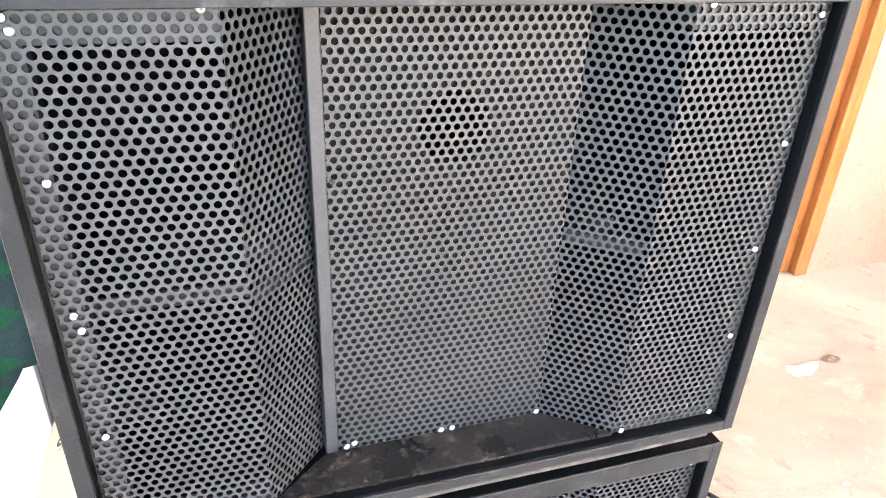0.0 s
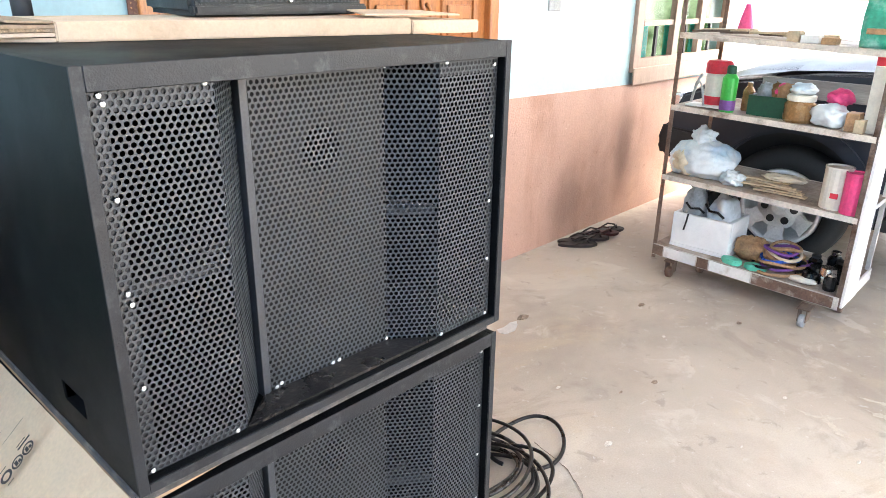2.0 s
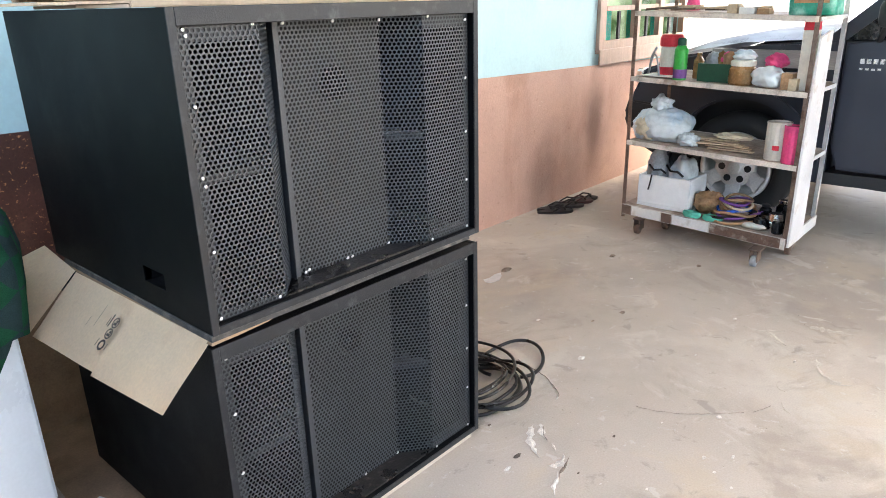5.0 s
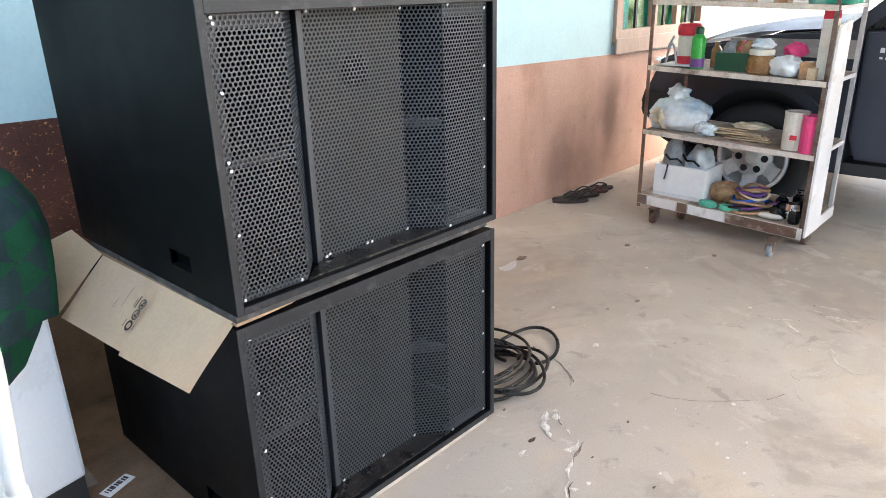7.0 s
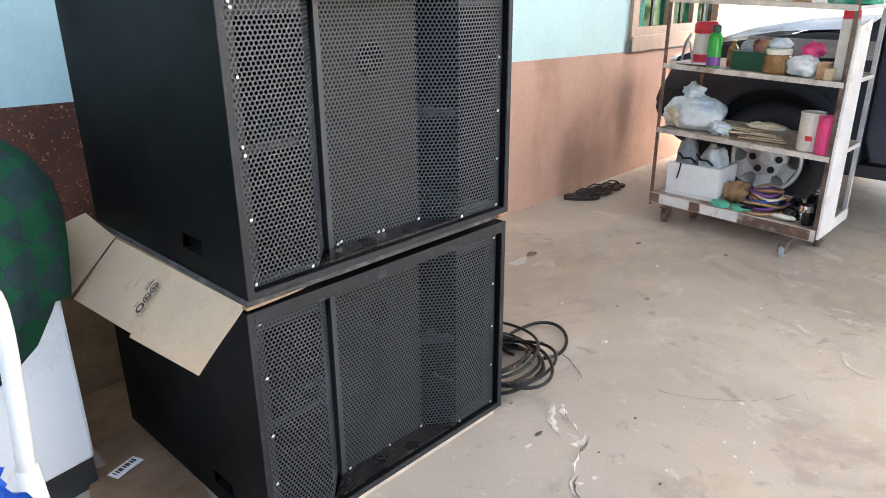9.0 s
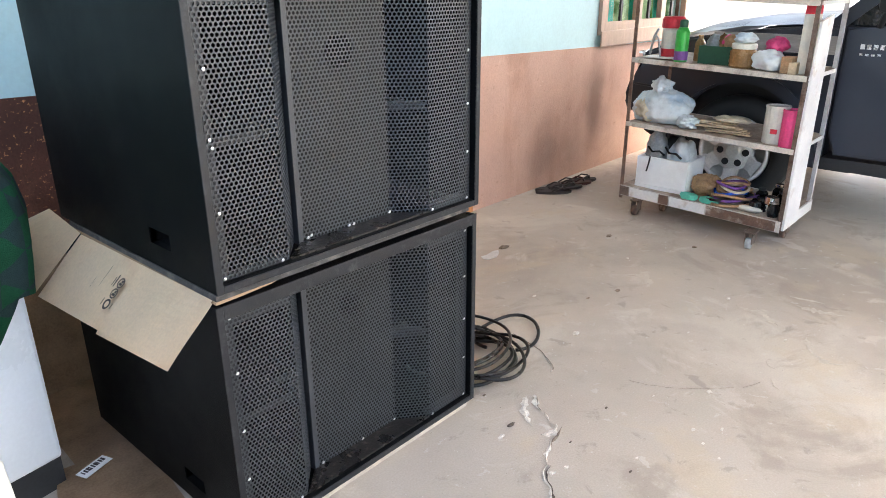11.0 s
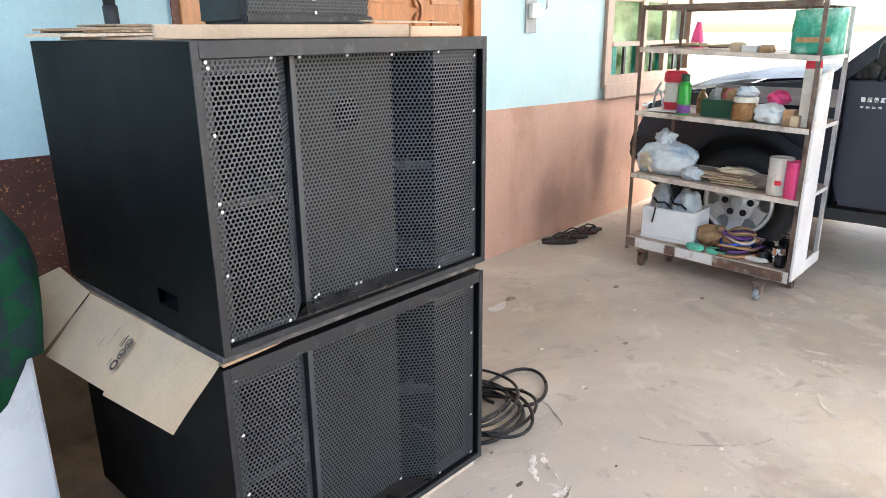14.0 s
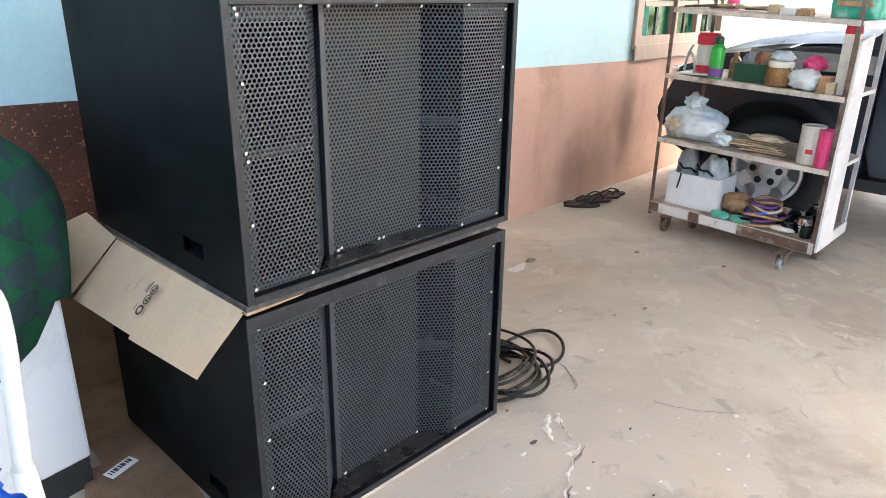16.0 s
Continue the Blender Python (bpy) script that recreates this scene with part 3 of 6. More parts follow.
YF, YB, YG, YC = 0.700, 1.567, 0.716, 0.785      # rim, back, outer grille, centre grille
PITCH, HOLE = 0.0118, 0.0043


def perforated(name, a, b, z0, z1, parent):
    """Sheet metal with staggered round holes between the upright lines at a and b, given as (x, y); holes are cut off at its folds."""
    ax, ay = a
    bx, by = b
    length = math.hypot(bx - ax, by - ay)
    ux, uy = (bx - ax) / length, (by - ay) / length
    nx, ny = uy, -ux                                  # towards the viewer
    row = PITCH * math.sqrt(3) / 2
    rows = int((z1 - z0) / row) + 2
    cols = int(length / PITCH) + 3
    s0, t0 = -PITCH * 0.75, z0 + row * 0.35
    ang = np.radians(np.arange(12) * 30.0)
    rad = np.where(np.arange(12) % 2 == 1, PITCH / math.sqrt(3), PITCH / 2)
    outer = np.stack([rad * np.cos(ang), rad * np.sin(ang)], 1)
    inner = np.stack([HOLE * np.cos(ang), HOLE * np.sin(ang)], 1)
    ring = np.concatenate([outer, inner, inner])
    depth = np.concatenate([np.zeros(24), np.full(12, 0.0012)])
    i, j = np.meshgrid(np.arange(cols), np.arange(rows))
    cs = (s0 + i * PITCH + (j % 2) * PITCH / 2).ravel()
    ct = (t0 + j * row).ravel()
    S = cs[:, None] + ring[None, :, 0]
    T = np.clip(ct[:, None] + ring[None, :, 1], z0, z1)
    S = np.clip(S, 0, length)
    D = np.broadcast_to(depth, S.shape)
    V = np.stack([ax + ux * S - nx * D, ay + uy * S - ny * D, T], -1).reshape(-1, 3)
    k = np.arange(12)
    k2 = (k + 1) % 12
    cell = np.concatenate([np.stack([k, k2, 12 + k2, 12 + k], 1), np.stack([12 + k, 12 + k2, 24 + k2, 24 + k], 1)])
    F = (cell[None] + (np.arange(len(cs)) * 36)[:, None, None]).reshape(-1, 4)
    V, F = V.tolist(), F.tolist()
    me = bpy.data.meshes.new(name)
    me.from_pydata(V, [], F)
    return part_mesh(name, me, grille_paint, parent)


def build_cabinet():
    c = thing("subwoofer_cabinet", "black bass cabinet with perforated steel grille, stacked on flattened cardboard", "loudspeaker", "stacked bass cabinets")
    t = 0.018
    # shell with the hand hole in its side
    hy0, hy1, hz0, hz1 = 0.888, 0.990, 0.797, 0.838
    bm = bmesh.new()
    rings = []
    for x in (X0, X0 + t):
        for ya, yb, za, zb in ((YF, YB, ZB, ZCAP), (hy0, hy1, hz0, hz1)):
            rings.append([bm.verts.new((x, y, z)) for y, z in ((ya, za), (yb, za), (yb, zb), (ya, zb))])
    for A, B in ((rings[0], rings[1]), (rings[2], rings[3]), (rings[0], rings[2]), (rings[1], rings[3])):
        for k in range(4):
            bm.faces.new((A[k], A[(k + 1) % 4], B[(k + 1) % 4], B[k]))
    part("side_panel", bm, cab_paint, c)
    bm = bmesh.new()
    box(bm, X1 - t, X1, YF, YB, ZB, ZCAP, 0.002)
    part("side_panel", bm, cab_paint, c)
    bm = bmesh.new()
    box(bm, X0 + t, X1 - t, YF, YB, ZT - t, ZCAP, 0.002)
    part("top_panel", bm, cab_paint, c)
    bm = bmesh.new()
    box(bm, X0 + t, X1 - t, YF, YB, ZB, ZB + t, 0.002)
    part("bottom_panel", bm, cab_paint, c)
    bm = bmesh.new()
    box(bm, X0 + t, X1 - t, YB - t, YB, ZB + t, ZT - t)
    part("back_panel", bm, cab_paint, c)
    # hand pocket
    bm = bmesh.new()
    for b in ((X0 + 0.004, X0 + 0.07, hy0 - 0.006, hy0, hz0, hz1), (X0 + 0.004, X0 + 0.07, hy1, hy1 + 0.006, hz0, hz1),
              (X0 + 0.018, X0 + 0.07, hy0, hy1, hz0 - 0.006, hz0), (X0 + 0.018, X0 + 0.07, hy0, hy1, hz1, hz1 + 0.006), (X0 + 0.064, X0 + 0.07, hy0, hy1, hz0, hz1)):
        box(bm, *b)
    part("hand_hole", bm, inner_paint, c, "recessed hand hole")
    # edge banding proud of the front
    bm = bmesh.new()
    box(bm, X0 - 0.0015, X0 + 0.017, YF - 0.004, YF - 0.0005, ZB - 0.0015, ZCAP + 0.0015)
    box(bm, X1 - 0.017, X1 + 0.0015, YF - 0.004, YF - 0.0005, ZB - 0.0015, ZCAP + 0.0015)
    box(bm, X0 + 0.017, X1 - 0.017, YF - 0.004, YF - 0.0005, ZT - 0.0175, ZCAP + 0.0015)
    box(bm, X0 + 0.017, X1 - 0.017, YF - 0.004, YF - 0.0005, ZB - 0.0015, ZB + 0.017)
    bmesh.ops.bevel(bm, geom=bm.edges[:], offset=0.001, segments=1, affect="EDGES")
    part("front_rim", bm, rim_paint, c)
    # inner ledge behind the grille edge
    gx0, gx1, gz0, gz1 = X0 + t + 0.004, X1 - t - 0.004, ZB + t + 0.004, ZT - t - 0.002
    y0, y1 = YG + 0.003, YG + 0.03
    pieces = [(X0 + t, X0 + t + 0.030, ZB + t, ZT - t), (X1 - t - 0.022, X1 - t, ZB + t, ZT - t)]
    for a, b in ((X0 + t + 0.030, 0.028), (0.536, X1 - t - 0.022)):
        pieces += [(a, b, ZT - t - 0.032, ZT - t), (a, b, ZB + t, ZB + t + 0.018)]
    for a, b, za, zb in pieces:
        bm = bmesh.new()
        box(bm, a, b, y0, y1, za, zb)
        part("grille_ledge", bm, rim_paint, c)
    # chamber boards
    for x in (0.112, 0.428):
        bm = bmesh.new()
        box(bm, x, x + 0.014, YC + 0.075, 1.18, ZB + t, ZT - t)
        part("chamber_side", bm, inner_paint, c)
    for a, b, y in ((X0 + t + 0.031, 0.028, 0.75), (0.028, 0.110, 0.84), (0.46, 0.536, 0.81)):
        bm = bmesh.new()
        box(bm, a, b, y + 0.004, 1.15, 1.060, 1.080)
        part("divider_board", bm, inner_paint, c)
        bm = bmesh.new()
        box(bm, a, b, y, y + 0.0038, 1.060, 1.080)
        part("divider_edge", bm, rim_paint, c)
    bm = bmesh.new()
    box(bm, X0 + t, X1 - t, 1.18, 1.20, ZB + t, ZT - t)
    part("inner_baffle", bm, inner_paint, c)
    # divider edge in front of each slanted grille's rear
    for pa, pb in (((0.034, YG + 0.012), (0.108, YC + 0.024)), ((0.450, YC + 0.004), (0.534, YG + 0.010))):
        bm = bmesh.new()
        q = [bm.verts.new((x, y + dy, z)) for x, y in (pa, pb) for dy in (0, 0.04) for z in (1.060, 1.080)]
        for f in ((0, 1, 3, 2), (4, 6, 7, 5), (0, 4, 5, 1), (2, 3, 7, 6), (0, 2, 6, 4), (1, 5, 7, 3)):
            bm.faces.new([q[i] for i in f])
        part("divider_edge", bm, rim_paint, c)
    # centre board with its round port
    cx0, cx1, cz0, cz1, hx, hz, hr = 0.1280, 0.4425, ZB + t, ZT - t, 0.284, 1.232, 0.046
    bm = bmesh.new()
    angles = sorted({2 * math.pi * k / 40 for k in range(40)} | {math.atan2(z - hz, x - hx) % (2 * math.pi) for x in (cx0, cx1) for z in (cz0, cz1)})
    rings = [[], [], []]
    for g in angles:
        ca, sa = math.cos(g), math.sin(g)
        d = min((((cx1 if ca > 0 else cx0) - hx) / ca) if abs(ca) > 1e-6 else 9, (((cz1 if sa > 0 else cz0) - hz) / sa) if abs(sa) > 1e-6 else 9)
        rings[0].append(bm.verts.new((hx + d * ca, YC + 0.007, hz + d * sa)))
        rings[1].append(bm.verts.new((hx + hr * ca, YC + 0.007, hz + hr * sa)))
        rings[2].append(bm.verts.new((hx + hr * ca, YC + 0.16, hz + hr * sa)))
    for A, B in ((rings[0], rings[1]), (rings[1], rings[2])):
        for k in range(len(angles)):
            k2 = (k + 1) % len(angles)
            bm.faces.new((A[k], A[k2], B[k2], B[k]))
    part("port_board", bm, board_paint, c)
    # upright post between the slanted and the centre sheet
    bm = bmesh.new()
    box(bm, 0.1110, 0.1275, YC - 0.001, YC + 0.026, ZB + t, ZT - t, 0.0015)
    part("grille_post", bm, post_paint, c, "smooth black upright post")
    # floor of the recess
    bm = bmesh.new()
    slab(bm, [(0.030, YG - 0.001), (0.534, YG - 0.001), (0.443, YC), (0.110, YC)], 0.006, pose(0, 0, ZB + t))
    part("recess_floor", bm, ledge_paint, c)
    # grille sheets
    perforated("grille_panel", (gx0, YG), (0.029, YG), gz0, gz1, c)
    perforated("grille_panel", (0.029, YG), (0.1105, YC + 0.020), gz0, gz1, c)
    perforated("grille_panel", (0.128, YC), (0.443, YC), gz0 + 0.002, gz1, c)
    perforated("grille_panel", (0.443, YC), (0.535, YG), gz0, gz1, c)
    perforated("grille_panel", (0.535, YG), (gx1, YG), gz0, gz1, c)
    # screws
    bm = bmesh.new()
    lathe(bm, [(0.0049, 0.0), (0.0049, 0.0012), (0.0040, 0.0028), (0.0020, 0.0036), (0.0018, 0.0026)], pose(0, 0, 0, 90, 0, 0), 10)
    first = part("screw", bm, steel, c, "bright zinc screw", smooth=True)
    rows = [(-0.145, YG, 1.380), (-0.141, YG, 1.368), (-0.141, YG, 1.231), (-0.1425, YG, 1.066), (-0.1465, YG, 1.085), (-0.145, YG, 0.921), (-0.150, YG, 0.766),
            (0.707, YG, 1.371), (0.706, YG, 1.212), (0.706, YG, 1.058), (0.706, YG, 0.912), (0.706, YG, 0.766),
            (0.013, YG, 1.385), (0.009, YG, 0.765), (0.553, YG, 1.384), (0.548, YG, 0.764),
            (0.140, YC, 1.382), (0.288, YC, 1.382), (0.441, YC - 0.002, 1.379), (0.140, YC, 0.770), (0.151, YC, 0.774), (0.282, YC, 0.768), (0.299, YC, 0.768), (0.437, YC, 0.769)]
    for k, (x, y, z) in enumerate(rows):
        ob = first if k == 0 else first.copy()
        if k:
            scene.collection.objects.link(ob)
        ob.location = (x, y - 0.0008, z)
    for z in (1.180, 0.970):
        bm = bmesh.new()
        lathe(bm, [(0.0035, 0.0), (0.0032, 0.0015), (0.0015, 0.002)], pose(0.1345, YC - 0.0008, z, 90), 8)
        part("screw", bm, rim_paint, c, "small black screw")
    return c


upper = build_cabinet()
lower = copy_thing(upper, pose(-0.008, 0.0, -0.713))
for ob in list(lower.children):
    # the lower grille has single screws where the upper one has pairs
    if ob.name.startswith("screw") and any(abs(ob.location.x - x) < 1e-4 and abs(ob.location.z - z) < 1e-4 for x, z in ((-0.1465, 1.085), (-0.141, 1.368), (0.151, 0.774), (0.282, 0.768))):
        bpy.data.objects.remove(ob)
lower["label"] = "black bass cabinet with perforated steel grille, standing on a board"
bm = bmesh.new()
box(bm, -0.17, 0.71, 0.706, 1.52, 0.0, 0.0255, 0.003)
tagged(part("base_board", bm, dusty), "pale cardboard and board strip under the lower cabinet", "board")


# ---- cardboard ----
def sheet(name, corners, thick, mat, parent=None, label="", n=10, wave=0.004, seed=1.0, ragged=()):
    """Corrugated board over four corners, slightly warped, its cut edges darker."""
    bm = bmesh.new()
    a, b, c, d = [Vector(p) for p in corners]
    nor = (b - a).cross(d - a).normalized()
    grid = []
    for i in range(n + 1):
        line = []
        for j in range(n + 1):
            u, v = i / n, j / n
            p = (a * (1 - u) + b * u) * (1 - v) + (d * (1 - u) + c * u) * v
            p = p + nor * wave * noise.noise(p * 7 + Vector((seed, 0, 0)))
            if "end" in ragged and j == n:
                p = p + (c - b).normalized() * 0.02 * noise.noise(p * 45 + Vector((seed, 3, 0)))
            if "start" in ragged and i == 0:
                p = p + (a - b).normalized() * (0.010 * noise.noise(p * 22 + Vector((seed, 3, 0))) + 0.003 * noise.noise(p * 90))
            line.append(bm.verts.new(p))
        grid.append(line)
    for i in range(n):
        for j in range(n):
            bm.faces.new((grid[i][j], grid[i + 1][j], grid[i + 1][j + 1], grid[i][j + 1]))
    g = bmesh.ops.solidify(bm, geom=bm.faces[:], thickness=thick)
    return part(name, bm, mat, parent, label)


flat_box = thing("flattened_carton", "flattened brown cardboard carton between the cabinets, flaps hanging down", "cardboard box")
bm = bmesh.new()
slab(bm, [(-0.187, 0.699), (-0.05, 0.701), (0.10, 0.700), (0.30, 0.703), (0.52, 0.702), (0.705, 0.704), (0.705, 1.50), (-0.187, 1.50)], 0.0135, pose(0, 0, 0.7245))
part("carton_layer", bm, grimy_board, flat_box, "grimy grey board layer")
bm = bmesh.new()
slab(bm, [(-0.187, 0.701), (-0.12, 0.704), (-0.03, 0.712), (0.05, 0.742), (0.10, 0.80), (0.16, 1.50), (-0.187, 1.50)], 0.008, pose(0, 0, 0.7155))
part("carton_layer", bm, cardboard_dark, flat_box)
bm = bmesh.new()
box(bm, -0.12, 0.68, 0.80, 1.48, 0.7090, 0.7148)
part("carton_core", bm, cardboard_core, flat_box)
bm = bmesh.new()
box(bm, 0.18, 0.68, 0.84, 1.48, 0.7152, 0.7240)
part("carton_core", bm, cardboard_core, flat_box)
flap = sheet("carton_flap", [(-0.190, 0.714, 0.727), (-0.318, 0.716, 0.606), (-0.343, 1.392, 0.581), (-0.195, 1.405, 0.722)], 0.005, cardboard, flat_box, wave=0.006, seed=4)
sheet("carton_lining", [(-0.192, 0.709, 0.720), (-0.3185, 0.709, 0.6020), (-0.3350, 1.04, 0.5850), (-0.194, 1.10, 0.716)], 0.004, cardboard, flat_box, "torn lower layer", wave=0.004, seed=9)
sheet("carton_flap", [(-0.195, 1.405, 0.724), (-0.345, 1.395, 0.59), (-0.295, 1.66, 0.715), (-0.178, 1.67, 0.738)], 0.005, cardboard, flat_box, wave=0.006, seed=6)


def on_flap(u, v, lift=0.0012):
    """Places on the hanging flap: u along its crease, v down its slope, in metres."""
    nor = Vector((-0.68, 0, 0.73))
    return Vector((-0.190 - 0.727 * v, 0.714 + u, 0.727 - 0.687 * v)) + nor * (lift + 0.0035)


FLAP_TURN = Matrix(((0, -0.727, -0.687, 0), (1, 0, 0, 0), (0, -0.687, 0.727, 0), (0, 0, 0, 1)))
for k, v in enumerate((0.068, 0.098, 0.129)):
    bm = bmesh.new()
    ring = []
    for g in range(24):
        q = 2 * math.pi * g / 24
        ring.append((bm.verts.new((0.0145 * math.cos(q), 0.0145 * math.sin(q), 0)), bm.verts.new(((0.0085 if k == 2 else 0.0105) * math.cos(q), (0.0085 if k == 2 else 0.0105) * math.sin(q), 0))))
    for g in range(24):
        a, b = ring[g], ring[(g + 1) % 24]
        bm.faces.new((a[0], b[0], b[1], a[1]))
    for dx, dy, w, h in ((0, 0.003, 0.014, 0.007), (-0.003, -0.005, 0.009, 0.006)) if k != 2 else ():
        q = [bm.verts.new((dx + sx * w / 2, dy + sy * h / 2, 0)) for sx, sy in ((-1, -1), (1, -1), (1, 1), (-1, 1))]
        bm.faces.new(q)
    ob = part("printed_symbol", bm, ink, flat_box)
    ob.matrix_basis = Matrix.Translation(on_flap(0.338, v, 0.0075)) @ FLAP_TURN
for u, v, w, h in ((0.362, 0.068, 0.005, 0.034), (0.371, 0.072, 0.003, 0.024), (0.362, 0.128, 0.0025, 0.02), (0.42, 0.07, 0.0012, 0.06), (0.455, 0.10, 0.001, 0.03), (0.315, 0.128, 0.002, 0.016)):
    bm = bmesh.new()
    q = [bm.verts.new((sx * w / 2, sy * h / 2, 0)) for sx, sy in ((-1, -1), (1, -1), (1, 1), (-1, 1))]
    bm.faces.new(q)
    ob = part("printed_bar", bm, ink, flat_box)
    ob.matrix_basis = Matrix.Translation(on_flap(u, v, 0.0075)) @ FLAP_TURN

# carton on top of the stack
top_carton = thing("folded_carton", "long folded brown carton with torn end on the cabinet", "cardboard box")
bm = bmesh.new()
slab(bm, [(-0.045, 1.124), (0.70, 0.968), (0.72, 1.38), (-0.03, 1.42)], 0.036, pose(0, 0, 1.4225))
bmesh.ops.bevel(bm, geom=bm.edges[:], offset=0.003, segments=2, affect="EDGES")
part("carton_body", bm, cardboard_tan, top_carton)
bm = bmesh.new()
slab(bm, [(0.703, 0.967), (0.905, 0.93), (0.91, 1.30), (0.722, 1.36)], 0.031, pose(0, 0, 1.4225))
bmesh.ops.bevel(bm, geom=bm.edges[:], offset=0.003, segments=2, affect="EDGES")
part("carton_end", bm, cardboard_tan, top_carton)


def torn_sheet(z, thick, left, back, seed, mat, tilt=0.0):
    """A flat ply whose free end is torn off raggedly at x = left."""
    n = 34
    out = [(-0.046, back), (-0.046, 1.126)]
    for k in range(1, n):
        u = k / n
        x = -0.046 + (left + 0.046) * u
        out.append((x, 1.126 + 0.055 * u + 0.006 * noise.noise(Vector((x * 60, seed, 0)))))
    for k in range(n + 1):
        y = 1.181 + (back - 1.181) * k / n
        out.append((left + 0.016 * noise.noise(Vector((seed * 3, y * 28, 0))) + 0.006 * noise.noise(Vector((y * 95, seed, 2))), y))
    bm = bmesh.new()
    vs = slab(bm, out, thick, pose(0, 0, z))
    for v in vs:
        v.co.z += tilt * max(0.0, -0.046 - v.co.x) + 0.0012 * noise.noise(Vector((v.co.x * 18, v.co.y * 18, seed)))
    part("torn_layer", bm, mat, top_carton)


for z, thick, left, back, seed, mat, tilt in ((1.4235, 0.0075, -0.150, 1.44, 1.0, cardboard_tan, 0.0), (1.4325, 0.0065, -0.228, 1.46, 2.0, cardboard_tan, -0.006), (1.4405, 0.0055, -0.190, 1.45, 3.0, cardboard_core, 0.002),
                                                (1.4475, 0.0060, -0.215, 1.43, 4.0, cardboard_dark, -0.012), (1.4550, 0.0045, -0.110, 1.42, 5.0, cardboard_dark, 0.02)):
    torn_sheet(z, thick, left, back, seed, mat, tilt)
bm = bmesh.new()
slab(bm, [(0.60, 1.02), (0.88, 0.975), (0.86, 1.12), (0.66, 1.16)], 0.004, pose(0, 0, 1.4600, 2.5, 0, 0) @ pose(0, 0, -0.04))
part("carton_flap", bm, cardboard_tan, top_carton)


# ---- loudspeaker on the carton ----
def build_monitor():
    s = thing("pa_loudspeaker", "black moulded plastic loudspeaker with perforated front, on the folded carton", "loudspeaker", at=pose(0.505, 1.185, 1.4605, 0, 0, 3))
    bm = bmesh.new()
    slab(bm, [(-0.255, 0.012), (0.255, 0.012), (0.17, 0.36), (-0.17, 0.36)], 0.68)
    bmesh.ops.bevel(bm, geom=bm.edges[:], offset=0.014, segments=3, affect="EDGES")
    part("body", bm, truck_trim, s)
    bm = bmesh.new()
    slab(bm, [(-0.252, -0.004), (0.252, -0.004), (0.258, 0.02), (-0.258, 0.02)], 0.022, pose(0, 0, 0.004))
    bmesh.ops.bevel(bm, geom=bm.edges[:], offset=0.005, segments=2, affect="EDGES")
    part("lower_lip", bm, rim_paint, s, "grey lower lip")
    perforated("front_grille", (-0.238, 0.004), (0.238, 0.004), 0.03, 0.65, s)
    bm = bmesh.new()
    lathe(bm, [(0.026, 0), (0.026, 0.004), (0.022, 0.005)], pose(0.0, 0.003, 0.095, 90), 24)
    part("badge", bm, steel, s, "round silver badge")
    bm = bmesh.new()
    lathe(bm, [(0.006, 0), (0.005, 0.004)], pose(0.005, 0.002, 0.035, 90), 10)
    part("grille_screw", bm, steel, s)


build_monitor()
pole = thing("stand_pole", "black stand pole standing upright at the back of the cabinet", "stand")
bm = bmesh.new()
tube(bm, [(0.022, 1.50, 1.4225), (0.012, 1.52, 2.2)], 0.017, 14)
part("shaft", bm, truck_trim, pole, smooth=True)
bm = bmesh.new()
tube(bm, [(0.0225, 1.50, 1.4225), (0.0215, 1.503, 1.515)], 0.021, 14)
part("collar", bm, truck_trim, pole, smooth=True)


# ---- freezer, cloth, chair on the near side ----
fz = thing("chest_freezer", "white enamelled chest freezer with black base beside the stack", "freezer", at=pose(-0.388, 1.33, 0, 0, 0, 9))
bm = bmesh.new()
box(bm, -0.95, 0, 0, 0.56, 0.1, 0.80, 0.012)
part("cabinet_body", bm, freezer_white, fz)
bm = bmesh.new()
box(bm, -0.94, -0.005, 0.01, 0.55, 0.0, 0.1)
part("base_plinth", bm, kick_black, fz, "black base plinth")
bm = bmesh.new()
box(bm, -0.955, 0.005, -0.008, 0.565, 0.803, 0.86, 0.012)
part("lid", bm, freezer_white, fz)
bm = bmesh.new()
box(bm, -0.60, -0.42, -0.03, -0.008, 0.815, 0.84, 0.006)
part("lid_handle", bm, grey_plastic, fz)



def draped(bm, rings, segments=72, fold=0.0, folds=9, seed=0.0):
    """Cloth hung over a heap: rings are (centre x, centre y, z, half width, half depth), from hem to crown; folds deepen towards the hem."""
    made = []
    n = len(rings)
    for k, (cx, cy, z, rx, ry) in enumerate(rings):
        hem = 1 - k / (n - 1)
        line = []
        for j in range(segments):
            q = 2 * math.pi * j / segments
            w = 1 + fold * hem * math.sin(folds * q + 1.3 * math.sin(q * 2 + seed)) + 0.035 * noise.noise(Vector((2.2 * math.cos(q) + seed, 2.2 * math.sin(q), z * 4)))
            line.append(bm.verts.new((cx + rx * w * math.cos(q), cy + ry * w * math.sin(q), z + 0.05 * hem * hem * noise.noise(Vector((1.6 * math.cos(q), 1.6 * math.sin(q), seed))))))
        made.append(line)
    for p, q in zip(made, made[1:]):
        for j in range(segments):
            bm.faces.new((p[j], p[(j + 1) % segments], q[(j + 1) % segments], q[j]))
    bm.faces.new(made[-1])
    bmesh.ops.subdivide_edges(bm, edges=bm.edges[:], cuts=1, smooth=0.4)


